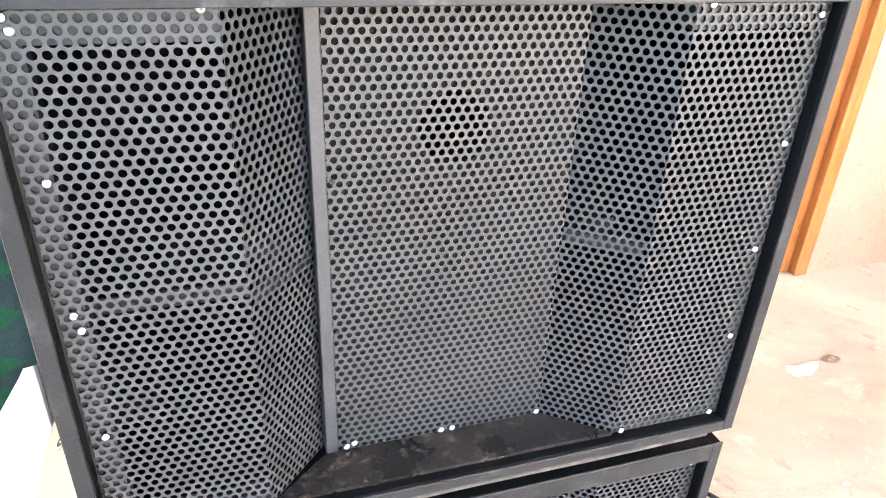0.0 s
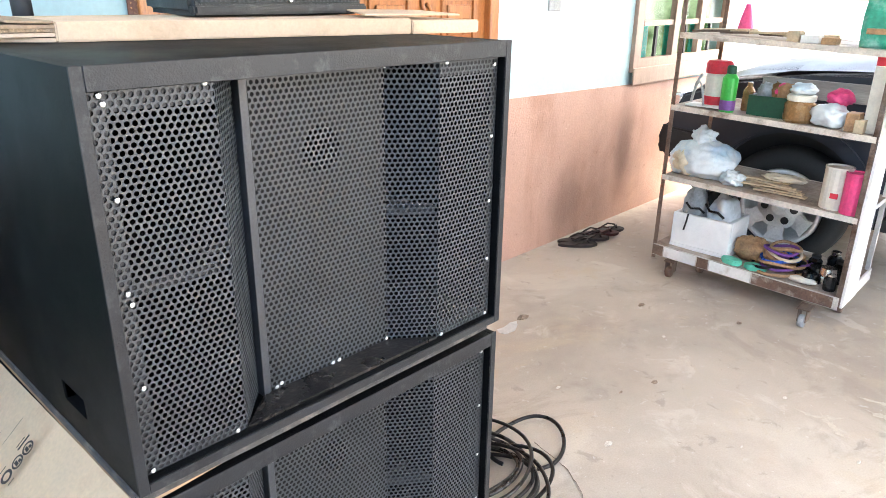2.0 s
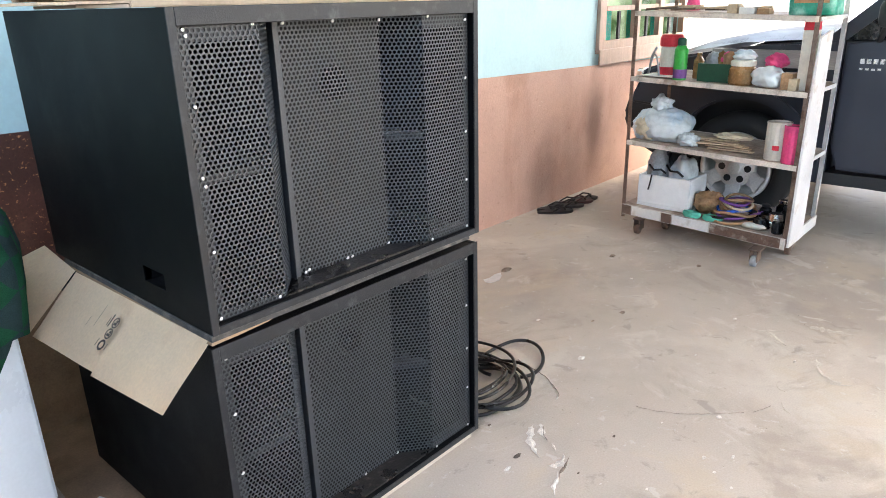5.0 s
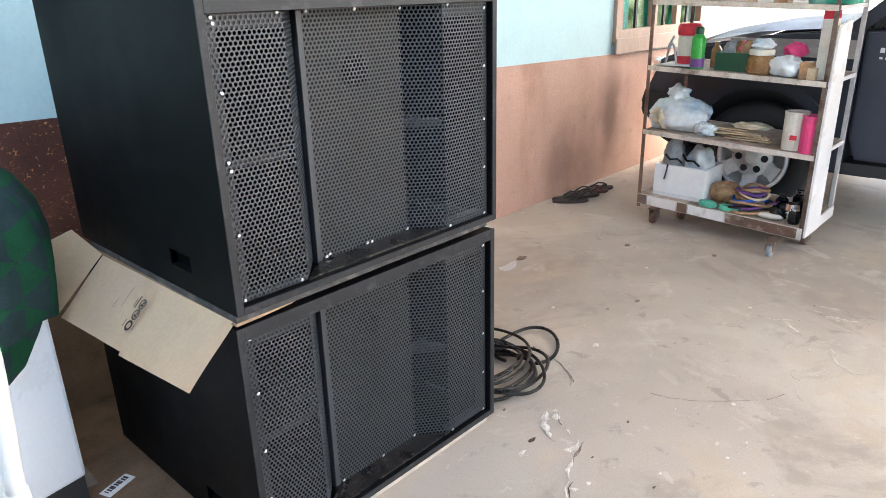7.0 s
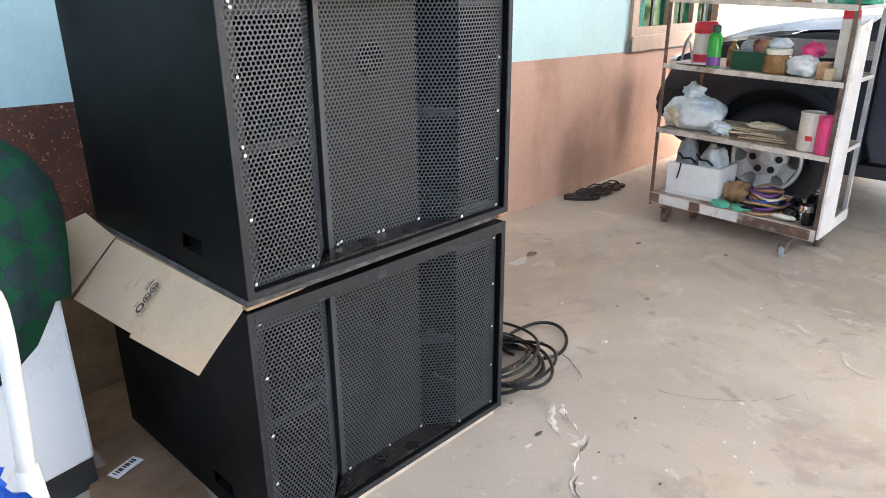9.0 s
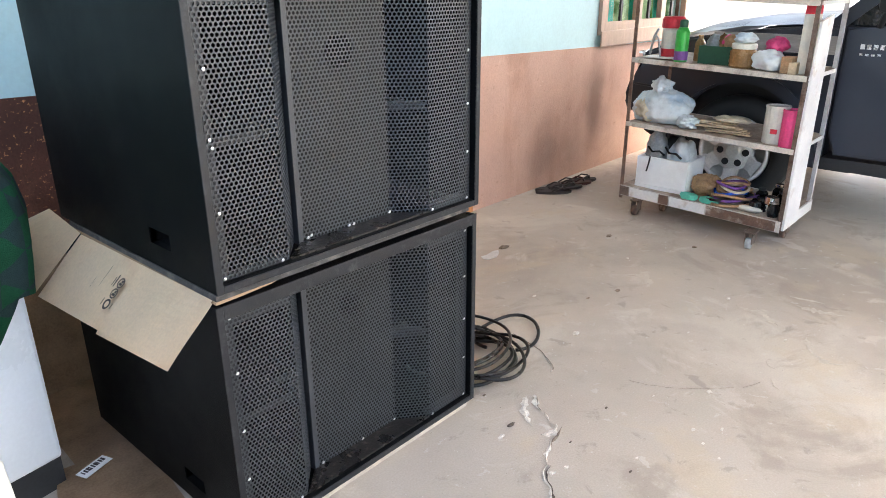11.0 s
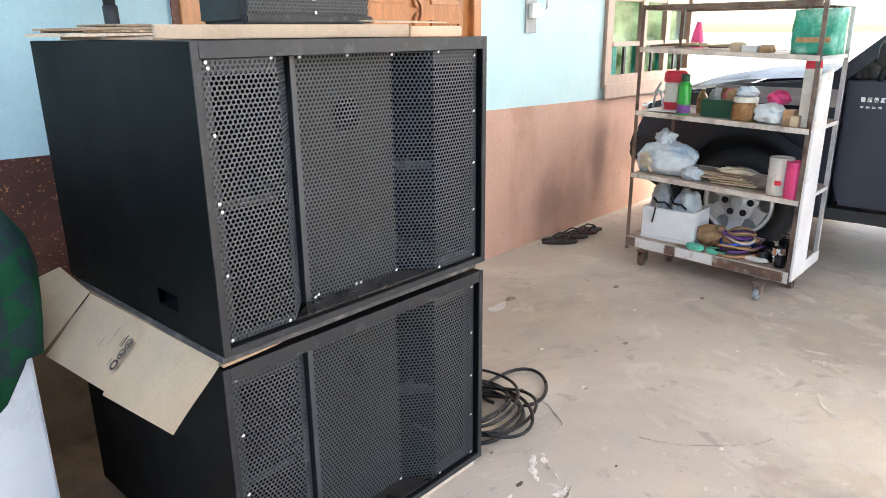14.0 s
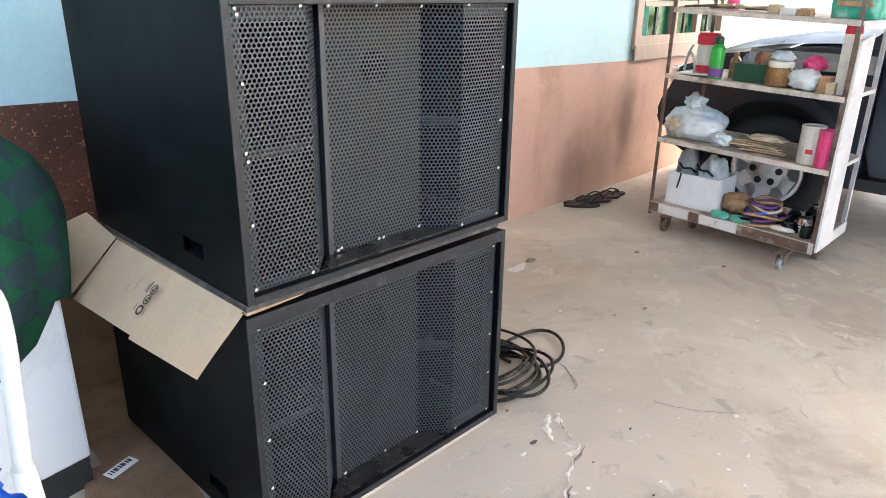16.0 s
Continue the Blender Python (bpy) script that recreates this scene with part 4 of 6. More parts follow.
drape = thing("checked_cloth", "green and navy checked cloth draped over a heap on the freezer", "cloth")
bm = bmesh.new()
draped(bm, [(-0.66, 1.50, 0.62, 0.345, 0.29), (-0.66, 1.50, 0.72, 0.36, 0.30), (-0.66, 1.50, 0.823, 0.365, 0.30), (-0.66, 1.50, 0.907, 0.35, 0.29), (-0.665, 1.505, 0.985, 0.31, 0.26), (-0.67, 1.51, 1.045, 0.25, 0.21), (-0.69, 1.52, 1.09, 0.16, 0.14), (-0.70, 1.53, 1.11, 0.07, 0.06)], fold=0.03, seed=2.0)
part("draped_cloth", bm, checked, drape, smooth=True)
bm = bmesh.new()
draped(bm, [(-0.74, 1.35, 0.40, 0.15, 0.07), (-0.73, 1.355, 0.46, 0.205, 0.09), (-0.72, 1.36, 0.515, 0.265, 0.10), (-0.72, 1.37, 0.592, 0.315, 0.115), (-0.72, 1.375, 0.653, 0.35, 0.125), (-0.72, 1.38, 0.70, 0.38, 0.13), (-0.72, 1.39, 0.78, 0.385, 0.14), (-0.71, 1.41, 0.86, 0.34, 0.13), (-0.70, 1.43, 0.92, 0.22, 0.08)], fold=0.035, folds=8, seed=5.0)
part("hanging_corner", bm, checked, drape, smooth=True)

chair = thing("plastic_chair", "white moulded plastic armchair with a blue bag on its seat", "chair")
bm = bmesh.new()
arm = [(-0.96, 0.66, 0.80), (-0.83, 0.74, 0.905), (-0.70, 0.82, 0.925), (-0.615, 0.87, 0.905), (-0.575, 0.89, 0.85), (-0.572, 0.895, 0.76), (-0.585, 0.89, 0.60), (-0.60, 0.88, 0.44)]
fine_arm = []
for a, b in zip(arm, arm[1:]):
    fine_arm += [Vector(a).lerp(Vector(b), q / 4) for q in range(4)]
fine_arm.append(Vector(arm[-1]))
for _ in range(3):
    fine_arm = [fine_arm[0]] + [(fine_arm[i - 1] + fine_arm[i] * 2 + fine_arm[i + 1]) / 4 for i in range(1, len(fine_arm) - 1)] + [fine_arm[-1]]
tube(bm, [p + Vector((-0.046, 0, -0.005)) for p in fine_arm], 0.019, 12)
part("arm_frame", bm, chair_plastic, chair, smooth=True)
for x, y, dx, dy in ((-0.645, 0.88, 0.03, 0.02), (-1.22, 0.86, -0.05, 0.04), (-1.22, 0.42, -0.05, -0.04), (-0.73, 0.42, 0.05, -0.04)):
    bm = bmesh.new()
    tube(bm, [(x, y, 0.45), (x + dx * 0.5, y + dy * 0.5, 0.2), (x + dx, y + dy, 0.0)], 0.024, 10)
    part("leg", bm, chair_plastic, chair, smooth=True)
bm = bmesh.new()
box(bm, -1.25, -0.70, 0.40, 0.86, 0.41, 0.44, 0.012)
part("seat", bm, chair_plastic, chair)
bm = bmesh.new()
lump(bm, (-0.86, 0.70, 0.515), (0.15, 0.15, 0.10), 0.3, 3, 1.7, 4, 0.4405)
tagged(part("blue_bag", bm, blue_plastic, smooth=True), "crumpled shiny blue plastic bag on the chair seat", "bag")

floor_card = thing("floor_cardboard", "flattened brown cardboard with a shipping sticker on the floor", "cardboard")
sheet("card_sheet", [(-0.36, 1.10, 0.006), (0.20, 1.12, 0.006), (0.20, 1.72, 0.006), (-0.33, 1.72, 0.006)], 0.005, cardboard_dark, floor_card, wave=0.003, seed=3)
sheet("card_sheet", [(-0.52, 1.06, 0.004), (-0.20, 0.98, 0.004), (-0.15, 1.35, 0.014), (-0.40, 1.40, 0.014)], 0.004, cardboard_dark, floor_card, wave=0.003, seed=5)
sheet("card_sheet", [(-0.42, 1.70, 0.010), (0.10, 1.72, 0.010), (0.10, 2.09, 0.010), (-0.42, 2.09, 0.010)], 0.004, cardboard_dark, floor_card, wave=0.002, seed=7)
lean = thing("leaning_carton", "brown cardboard sheet leaning on the terracotta wall behind the freezer", "cardboard")
sheet("card_face", [(-0.46, 1.86, 0.012), (0.02, 1.86, 0.012), (0.02, 2.05, 0.46), (-0.46, 2.05, 0.46)], 0.006, cardboard_dark, lean, wave=0.004, seed=8)
bm = bmesh.new()
box(bm, -0.05, 0.05, -0.022, 0.022, 0, 0.0015)
st = part("sticker", bm, paper, floor_card, "white shipping sticker")
st.matrix_basis = pose(-0.315, 1.33, 0.0175, 0, 0, 20)
for k in range(9):
    bm = bmesh.new()
    box(bm, -0.04 + k * 0.009, -0.036 + k * 0.009 + 0.002 * (k % 3), -0.005, 0.014, 0.002, 0.0025)
    part("printed_bar", bm, ink, st)


# ---- cables on the floor ----
def loop(bm, cx, cy, rx, ry, r, seed, lift=0.012, turn=0.0, start=0.0, end=2 * math.pi, tall=0.02):
    rng = random.Random(seed)
    pts, n = [], 48
    closed = end - start > 6.2
    p1, p2 = rng.random() * 6, rng.random() * 6
    for k in range(n if closed else n + 1):
        a = start + (end - start) * k / n
        w = 1 + 0.06 * math.sin(2 * a + p1) + 0.04 * math.sin(3 * a + p2)
        x, y = rx * w * math.cos(a), ry * w * math.sin(a)
        pts.append((cx + x * math.cos(turn) - y * math.sin(turn), cy + x * math.sin(turn) + y * math.cos(turn), lift + tall * (0.5 + 0.5 * math.sin(2 * a + p2))))
    tube(bm, pts, r, 8, closed)


coil = thing("cable_coil", "coiled heap of black rubber cable on the concrete beside the cabinets", "cable")
for k, (cx, cy, rx, ry, r) in enumerate(((0.94, 0.90, 0.17, 0.20, 0.0072), (0.96, 0.92, 0.19, 0.21, 0.0072), (0.92, 0.90, 0.15, 0.18, 0.0068), (0.97, 0.87, 0.18, 0.19, 0.0068),
                                         (0.90, 0.95, 0.14, 0.21, 0.0068), (0.95, 0.86, 0.20, 0.16, 0.0068), (0.96, 0.90, 0.12, 0.16, 0.0068), (0.99, 0.93, 0.17, 0.22, 0.0065))):
    bm = bmesh.new()
    loop(bm, cx, cy, rx, ry, r, k + 3, 0.012 + 0.007 * k, 0.3 * k)
    part("turn", bm, cable_sheen if k in (1, 4, 6) else cable_rubber, coil, smooth=True)
bm = bmesh.new()
loop(bm, 1.215, 0.905, 0.165, 0.125, 0.0075, 30, 0.010, 0.35, -2.5, 2.8, 0.012)
part("stray_loop", bm, cable_rubber, coil, smooth=True)
bm = bmesh.new()
tube(bm, [(0.80, 1.30, 0.40), (0.82, 1.26, 0.28), (0.88, 1.22, 0.16), (0.97, 1.16, 0.07), (1.03, 1.08, 0.03), (1.05, 0.98, 0.02)], 0.011, 8)
part("lead", bm, cable_rubber, coil, smooth=True)


# ---- trolley ----
TX0, TX1, TY0, TY1 = 3.05, 3.61, 0.40, 1.39
LEVELS = (0.166, 0.571, 0.952, 1.321)


def shelf_height(level, y):
    """The shelves sag a little towards the board end."""
    return LEVELS[level] + 0.034 * ((y - TY0) / (TY1 - TY0) - 0.5)


def build_trolley():
    t = thing("shelf_trolley", "rusty angle-iron shelf trolley on castors with a white end board", "trolley")
    for x, y, mat in ((TX0, TY1 - 0.03, rust_iron), (TX0, TY0, rust_iron), (TX1 - 0.03, TY1 - 0.03, rust_iron), (TX1 - 0.035, TY0, galvanised)):
        bm = bmesh.new()
        s = 1 if y > 1 else -1
        box(bm, x, x + (0.012 if s < 0 and x == TX0 else 0.03), y if s < 0 else y + 0.026, y + 0.004 if s < 0 else y + 0.03, 0.10, 1.575)
        box(bm, x, x + 0.004, y + 0.004 if s < 0 else y + 0.008, y + 0.021 if s < 0 else y + 0.026, 0.10, 1.575)
        part("post", bm, mat, t)
    for k in range(4):
        bm = bmesh.new()
        wa, wb = shelf_height(k, TY0), shelf_height(k, TY1)
        vs = [bm.verts.new(c) for c in ((TX0 + 0.004, TY0 + 0.005, wa), (TX1 - 0.004, TY0 + 0.005, wa), (TX1 - 0.004, TY1 - 0.005, wb), (TX0 + 0.004, TY1 - 0.005, wb))]
        f = bm.faces.new(vs)
        r = bmesh.ops.extrude_face_region(bm, geom=[f])
        for e in r["geom"]:
            if isinstance(e, bmesh.types.BMVert):
                e.co.z -= 0.018
        part("shelf", bm, shelf_board, t)
        h = 0.025 if k else 0.062
        for x in (TX0 - 0.004, TX1 - 0.004):
            bm = bmesh.new()
            q = [bm.verts.new(c) for c in ((x, TY0 + 0.005, wa - h), (x, TY1 - 0.005, wb - h), (x, TY1 - 0.005, wb + 0.003), (x, TY0 + 0.005, wa + 0.003))]
            fc = bm.faces.new(q)
            r = bmesh.ops.extrude_face_region(bm, geom=[fc])
            for e in r["geom"]:
                if isinstance(e, bmesh.types.BMVert):
                    e.co.x += 0.0035
            part("shelf_lip", bm, patchy_rail if k == 0 else shelf_lip, t)
        bm = bmesh.new()
        box(bm, TX0 + 0.03, TX1 - 0.035, TY0, TY0 + 0.02, wa - 0.022, wa - 0.001)
        part("end_rail", bm, white_board, t)
    bm = bmesh.new()
    box(bm, TX1 - 0.028, TX1 - 0.012, 0.42, 1.12, 1.005, 1.105, 0.002)
    part("back_plank", bm, grey_plank, t, "weathered grey plank along the back")
    for ya, yb, mt in ((1.325, 1.385, rust_iron), (1.13, 1.318, white_board), (1.06, 1.122, rust_brown), (0.83, 1.052, white_board), (0.43, 0.822, rust_brown)):
        bm = bmesh.new()
        za, zb = shelf_height(0, ya), shelf_height(0, yb)
        q = [bm.verts.new(c) for c in ((TX0 - 0.0075, ya, za - 0.058), (TX0 - 0.0075, yb, zb - 0.058), (TX0 - 0.0075, yb, zb - 0.002), (TX0 - 0.0075, ya, za - 0.002))]
        fc = bm.faces.new(q)
        r = bmesh.ops.extrude_face_region(bm, geom=[fc])
        for e in r["geom"]:
            if isinstance(e, bmesh.types.BMVert):
                e.co.x += 0.0032
        part("rail_patch", bm, mt, t)
    bm = bmesh.new()
    box(bm, TX0, TX0 + 0.025, TY0 + 0.03, TY1 - 0.03, 1.545, 1.575, 0.003)
    part("top_rail", bm, rust_iron, t)
    bm = bmesh.new()
    box(bm, TX1 - 0.03, TX1, TY0 + 0.03, TY1 - 0.03, 1.545, 1.575, 0.003)
    part("top_rail", bm, rust_iron, t)
    for y in (TY0, TY1 - 0.025):
        bm = bmesh.new()
        box(bm, TX0 + 0.03, TX1 - 0.035, y, y + 0.025, 1.548, 1.575, 0.003)
        part("top_rail", bm, galvanised if y < 1 else rust_iron, t)
    bm = bmesh.new()
    slab(bm, [(0.0, 0.10), (0.245, 0.10), (0.225, 1.235), (0.02, 1.205), (-0.005, 0.6)], 0.012, pose(TX0 + 0.005, TY0 - 0.002, 0, 90, 0, 0))
    part("end_board", bm, white_board, t, "white board tied on the end")
    bm = bmesh.new()
    box(bm, TX0 + 0.25, TX1 - 0.035, TY0 - 0.012, TY0 - 0.002, 0.10, 0.165)
    part("end_board", bm, white_board, t)
    for x, y in ((2.945, 0.52), (3.26, 0.435), (3.08, 1.28), (3.27, 1.18)):
        bm = bmesh.new()
        box(bm, x - 0.03, x + 0.06, y - 0.03, y + 0.03, 0.092, 0.1)
        box(bm, x - 0.03, x + 0.03, y - 0.021, y - 0.017, 0.03, 0.092)
        box(bm, x - 0.03, x + 0.03, y + 0.017, y + 0.021, 0.03, 0.092)
        fork = part("castor", bm, rust_iron, t)
        bm = bmesh.new()
        lathe(bm, [(0.012, -0.014), (0.030, -0.014), (0.032, -0.008), (0.032, 0.008), (0.030, 0.014), (0.012, 0.014)], pose(x - 0.012, y, 0.032, 90), 20)
        part("castor_wheel", bm, grey_plastic if y == 0.52 else rust_brown, fork, smooth=True)


build_trolley()


def turned(name, label, category, profile, mat, x, y, z, parts=(), segments=20):
    o = thing(name, label, category, at=pose(x, y, z))
    bm = bmesh.new()
    lathe(bm, profile, None, segments)
    part("body", bm, mat, o, smooth=False)
    for pn, pp, pm, plabel in parts:
        bm = bmesh.new()
        lathe(bm, pp, None, segments)
        part(pn, bm, pm, o, plabel)
    return o


# second shelf from the top
z2 = lambda y: shelf_height(2, y) + 0.001
turned("food_flask", "red-lidded cream flask with a red base on the trolley", "flask", [(0.058, 0), (0.064, 0.01), (0.064, 0.06)], red_plastic, 3.20, 1.215, z2(1.2),
       (("jar", [(0.062, 0.0605), (0.062, 0.16), (0.056, 0.175)], cream_plastic, "cream printed jar"), ("lid", [(0.066, 0.176), (0.068, 0.19), (0.068, 0.225), (0.058, 0.24)], red_plastic, "red screw lid")))
turned("spray_bottle", "slim green bottle with a dark cap on the trolley", "bottle", [(0.036, 0), (0.038, 0.008), (0.038, 0.17), (0.024, 0.19)], green_plastic, 3.11, 1.115, z2(1.1),
       (("cap", [(0.022, 0.1905), (0.024, 0.195), (0.024, 0.225), (0.018, 0.232)], dark_green, "dark green cap"), ("label_band", [(0.0385, 0.01), (0.0385, 0.06)], purple_cord, "violet label band")))
turned("brown_bottle", "small brown bottle beside the flask", "bottle", [(0.028, 0), (0.03, 0.006), (0.03, 0.1), (0.014, 0.125), (0.014, 0.145)], brown_glass, 3.24, 1.06, z2(1.06))
o = thing("green_crate", "dark green plastic crate of odds and ends on the trolley", "crate", at=pose(3.22, 0.92, z2(0.92)))
bm = bmesh.new()
box(bm, -0.09, 0.09, -0.10, 0.10, 0, 0.006)
box(bm, -0.09, -0.084, -0.10, 0.10, 0.006, 0.10)
box(bm, 0.084, 0.09, -0.10, 0.10, 0.006, 0.10)
box(bm, -0.084, 0.084, -0.10, -0.094, 0.006, 0.10)
box(bm, -0.084, 0.084, 0.094, 0.10, 0.006, 0.10)
part("crate_body", bm, dark_green, o)
for k, (yy, mt) in enumerate(((-0.05, tan_cord), (0.0, brown_glass), (0.05, grey_plastic), (-0.02, pink_plastic))):
    bm = bmesh.new()
    lump(bm, (3.22 + 0.02 * (k % 2), 0.92 + yy, z2(0.92) + 0.11), (0.045, 0.04, 0.05), 0.35, 3, k, 3, z2(0.92) + 0.007)
    tagged(part("rag", bm, mt, smooth=True), "small crumpled rag stuffed in the green crate", "rag", "rags in the crate")
turned("brown_jar", "squat brown jar with a film-wrapped top on the trolley", "jar", [(0.066, 0), (0.072, 0.012), (0.072, 0.085), (0.06, 0.1)], brown_glass, 3.15, 0.775, z2(0.775),
       (("lid", [(0.064, 0.1005), (0.066, 0.105), (0.066, 0.125), (0.06, 0.13)], cream_plastic, "cream lid"),))
bm = bmesh.new()
lump(bm, (3.16, 0.775, z2(0.775) + 0.155), (0.055, 0.06, 0.03), 0.25, 2.2, 2.2, 4)
tagged(part("film_wrap", bm, bag_film, smooth=True), "crumpled clear film on the brown jar", "wrap")
bm = bmesh.new()
lump(bm, (3.13, 0.63, z2(0.63) + 0.05), (0.07, 0.085, 0.055), 0.25, 1.9, 5.5, 4, z2(0.63))
tagged(part("clear_bag", bm, bag_film, smooth=True), "crumpled clear plastic bag on the trolley", "bag")
bm = bmesh.new()
lump(bm, (3.20, 0.62, z2(0.62) + 0.13), (0.05, 0.055, 0.04), 0.3, 1.6, 7.5, 4)
tagged(part("pink_bundle", bm, pink_plastic, smooth=True), "bright pink plastic bundle on the clear bag", "bundle")
for name, y, x, w, h, mt, lab in (("small_box", 0.525, 3.12, 0.04, 0.085, tan_cord, "small brown carton box on the trolley"), ("yellow_box", 0.49, 3.10, 0.03, 0.06, light_wood, "small yellowish box on the trolley"),
                                  ("tall_carton", 0.455, 3.16, 0.045, 0.30, cream_plastic, "tall cream carton with a red top")):
    bm = bmesh.new()
    box(bm, x - w, x + w, y - w * 0.7, y + w * 0.7, z2(y), z2(y) + h, 0.003)
    tagged(part(name, bm, mt), lab, "box")
    if name == "tall_carton":
        bm = bmesh.new()
        box(bm, x - w * 0.98, x + w * 0.98, y - w * 0.68, y + w * 0.68, z2(y) + h + 0.0005, z2(y) + h + 0.06, 0.003)
        tagged(part("red_packet", bm, red_plastic), "red packet standing on the cream carton", "box")
bm = bmesh.new()
tube(bm, [(3.09, 1.30 - 0.005 * k, z2(1.3) + 0.012 + 0.12 * math.sin(k / 14 * math.pi)) for k in range(3, 15)], 0.006, 6)
tube(bm, [(3.14, 1.32, z2(1.3) + 0.02), (3.13, 1.30, z2(1.3) + 0.12), (3.10, 1.26, z2(1.3) + 0.17)], 0.008, 6)
tagged(part("bent_tool", bm, grey_plastic, smooth=True), "thin bent grey tool beside the flask", "tool")
bm = bmesh.new()
box(bm, 3.09, 3.20, 1.13, 1.33, z2(1.2) - 0.001 + 0.008, z2(1.2) + 0.016, 0.002)
tagged(part("paper_pad", bm, paper), "pale paper pad under the flask", "paper")

# top shelf
z1 = lambda y: shelf_height(3, y) + 0.001
bag = thing("shopping_bag", "teal green woven shopping bag with thin handles on the trolley", "bag", at=pose(3.24, 0.475, z1(0.5)))
bm = bmesh.new()
vs = box(bm, -0.09, 0.09, -0.105, 0.105, 0, 0.225)
for v in vs:
    if v.co.z > 0.1:
        v.co.x *= 0.75
        v.co.y *= 1.05
bmesh.ops.subdivide_edges(bm, edges=bm.edges[:], cuts=6, use_grid_fill=True)
for v in bm.verts:
    v.co += v.co.normalized() * 0.012 * noise.noise(v.co * 14)
part("bag_body", bm, teal_plastic, bag, smooth=True)
bm = bmesh.new()
box(bm, -0.0935, -0.086, -0.08, 0.085, 0.06, 0.085, 0.001)
part("printed_band", bm, tan_cord, bag, "dull printed band")
for x in (-0.05, 0.05):
    bm = bmesh.new()
    tube(bm, [(x, -0.07, 0.19), (x, -0.055, 0.30), (x, -0.02, 0.36), (x, 0.02, 0.36), (x, 0.055, 0.30), (x, 0.07, 0.19)], 0.005, 6)
    part("bag_handle", bm, dark_green, bag, smooth=True)
rng = random.Random(4)
for k in range(9):
    y = 1.28 - 0.06 * k + rng.uniform(-0.02, 0.02)
    bm = bmesh.new()
    a = rng.uniform(-0.7, 0.7)
    l = rng.uniform(0.07, 0.16)
    cx = 3.17 + rng.uniform(-0.04, 0.12)
    z = z1(y) + 0.016 + 0.006 * (k % 3)
    box(bm, -0.012, 0.012, -l, l, -0.006, 0.006, 0.002, pose(cx, y, z, rng.uniform(-3, 3), 0, 15 * a))
    tagged(part("wood_offcut", bm, light_wood if k % 3 else rust_iron), "narrow wooden offcut lying on the top shelf", "offcut", "offcuts on the top shelf")
for y, w, h, mt in ((0.86, 0.035, 0.05, light_wood), (0.78, 0.05, 0.035, paper), (0.70, 0.04, 0.03, tan_cord)):
    bm = bmesh.new()
    box(bm, 3.16 - w, 3.16 + w, y - w * 0.8, y + w * 0.8, z1(y), z1(y) + h, 0.003)
    tagged(part("small_packet", bm, mt), "small packet on the top shelf", "packet", "packets on the top shelf")
bm = bmesh.new()
lathe(bm, [(0.04, 0), (0.042, 0.02), (0.03, 0.08), (0.012, 0.15)], pose(3.42, 1.20, z1(1.2)), 16)
tagged(part("pink_funnel", bm, pink_plastic), "pink plastic cone standing on the top shelf", "cone")

# third shelf
z3 = lambda y: shelf_height(1, y) + 0.001
pb = thing("tied_bag", "knotted pale plastic carrier bag, full, on the trolley", "bag")
bm = bmesh.new()
lump(bm, (3.22, 1.235, z3(1.2) + 0.085), (0.13, 0.185, 0.115), 0.16, 1.7, 1.2, 5, z3(1.2))
part("bag_body", bm, bag_film, pb, smooth=True)
bm = bmesh.new()
lump(bm, (3.20, 1.30, z3(1.3) + 0.07), (0.11, 0.09, 0.085), 0.25, 2.6, 4.2, 4, z3(1.3) + 0.002)
part("bag_fold", bm, bag_tan, pb, smooth=True)
bm = bmesh.new()
lump(bm, (3.20, 1.245, z3(1.2) + 0.215), (0.045, 0.06, 0.05), 0.45, 2.2, 6.2, 4)
part("bag_knot", bm, bag_film, pb, smooth=True)
bm = bmesh.new()
lump(bm, (3.15, 1.045, z3(1.0) + 0.035), (0.05, 0.06, 0.04), 0.5, 3.5, 9.2, 4, z3(1.0) + 0.002)
part("bag_tail", bm, bag_film, pb, smooth=True)
rng = random.Random(9)
for k in range(6):
    bm = bmesh.new()
    y = 0.80 + 0.02 * k
    box(bm, -0.02, 0.02, -0.13, 0.13, -0.004, 0.004, 0.0015, pose(3.17 + 0.02 * (k % 3), y, z3(y) + 0.008 + 0.0085 * k, 0, 0, rng.uniform(-14, 14)))
    tagged(part("wooden_stick", bm, light_wood), "thin pale wooden stick in a loose pile", "stick", "sticks on the trolley")
bm = bmesh.new()
lump(bm, (3.20, 0.80, z3(0.8) + 0.078), (0.045, 0.10, 0.022), 0.35, 2.4, 2.9, 4, z3(0.8) + 0.066)
tagged(part("work_glove", bm, bag_tan, smooth=True), "pale crumpled work glove lying on the sticks", "glove")
for y, x, r, h, mt, lab in ((0.545, 3.15, 0.062, 0.205, cream_plastic, "cream paint can with a red patch"), (0.455, 3.11, 0.05, 0.20, pink_plastic, "red plastic canister on the trolley")):
    turned("paint_can", lab, "can", [(r * 0.97, 0), (r, 0.006), (r, h - 0.012), (r * 1.03, h - 0.01), (r * 1.03, h), (r * 0.9, h), (r * 0.88, h - 0.006)], mt, x, y, z3(y))
bm = bmesh.new()
box(bm, 3.079, 3.087, 0.515, 0.55, z3(0.53) + 0.06, z3(0.53) + 0.085, 0.002)
tagged(part("red_tag", bm, red_plastic), "small red tag on the cream can", "tag")

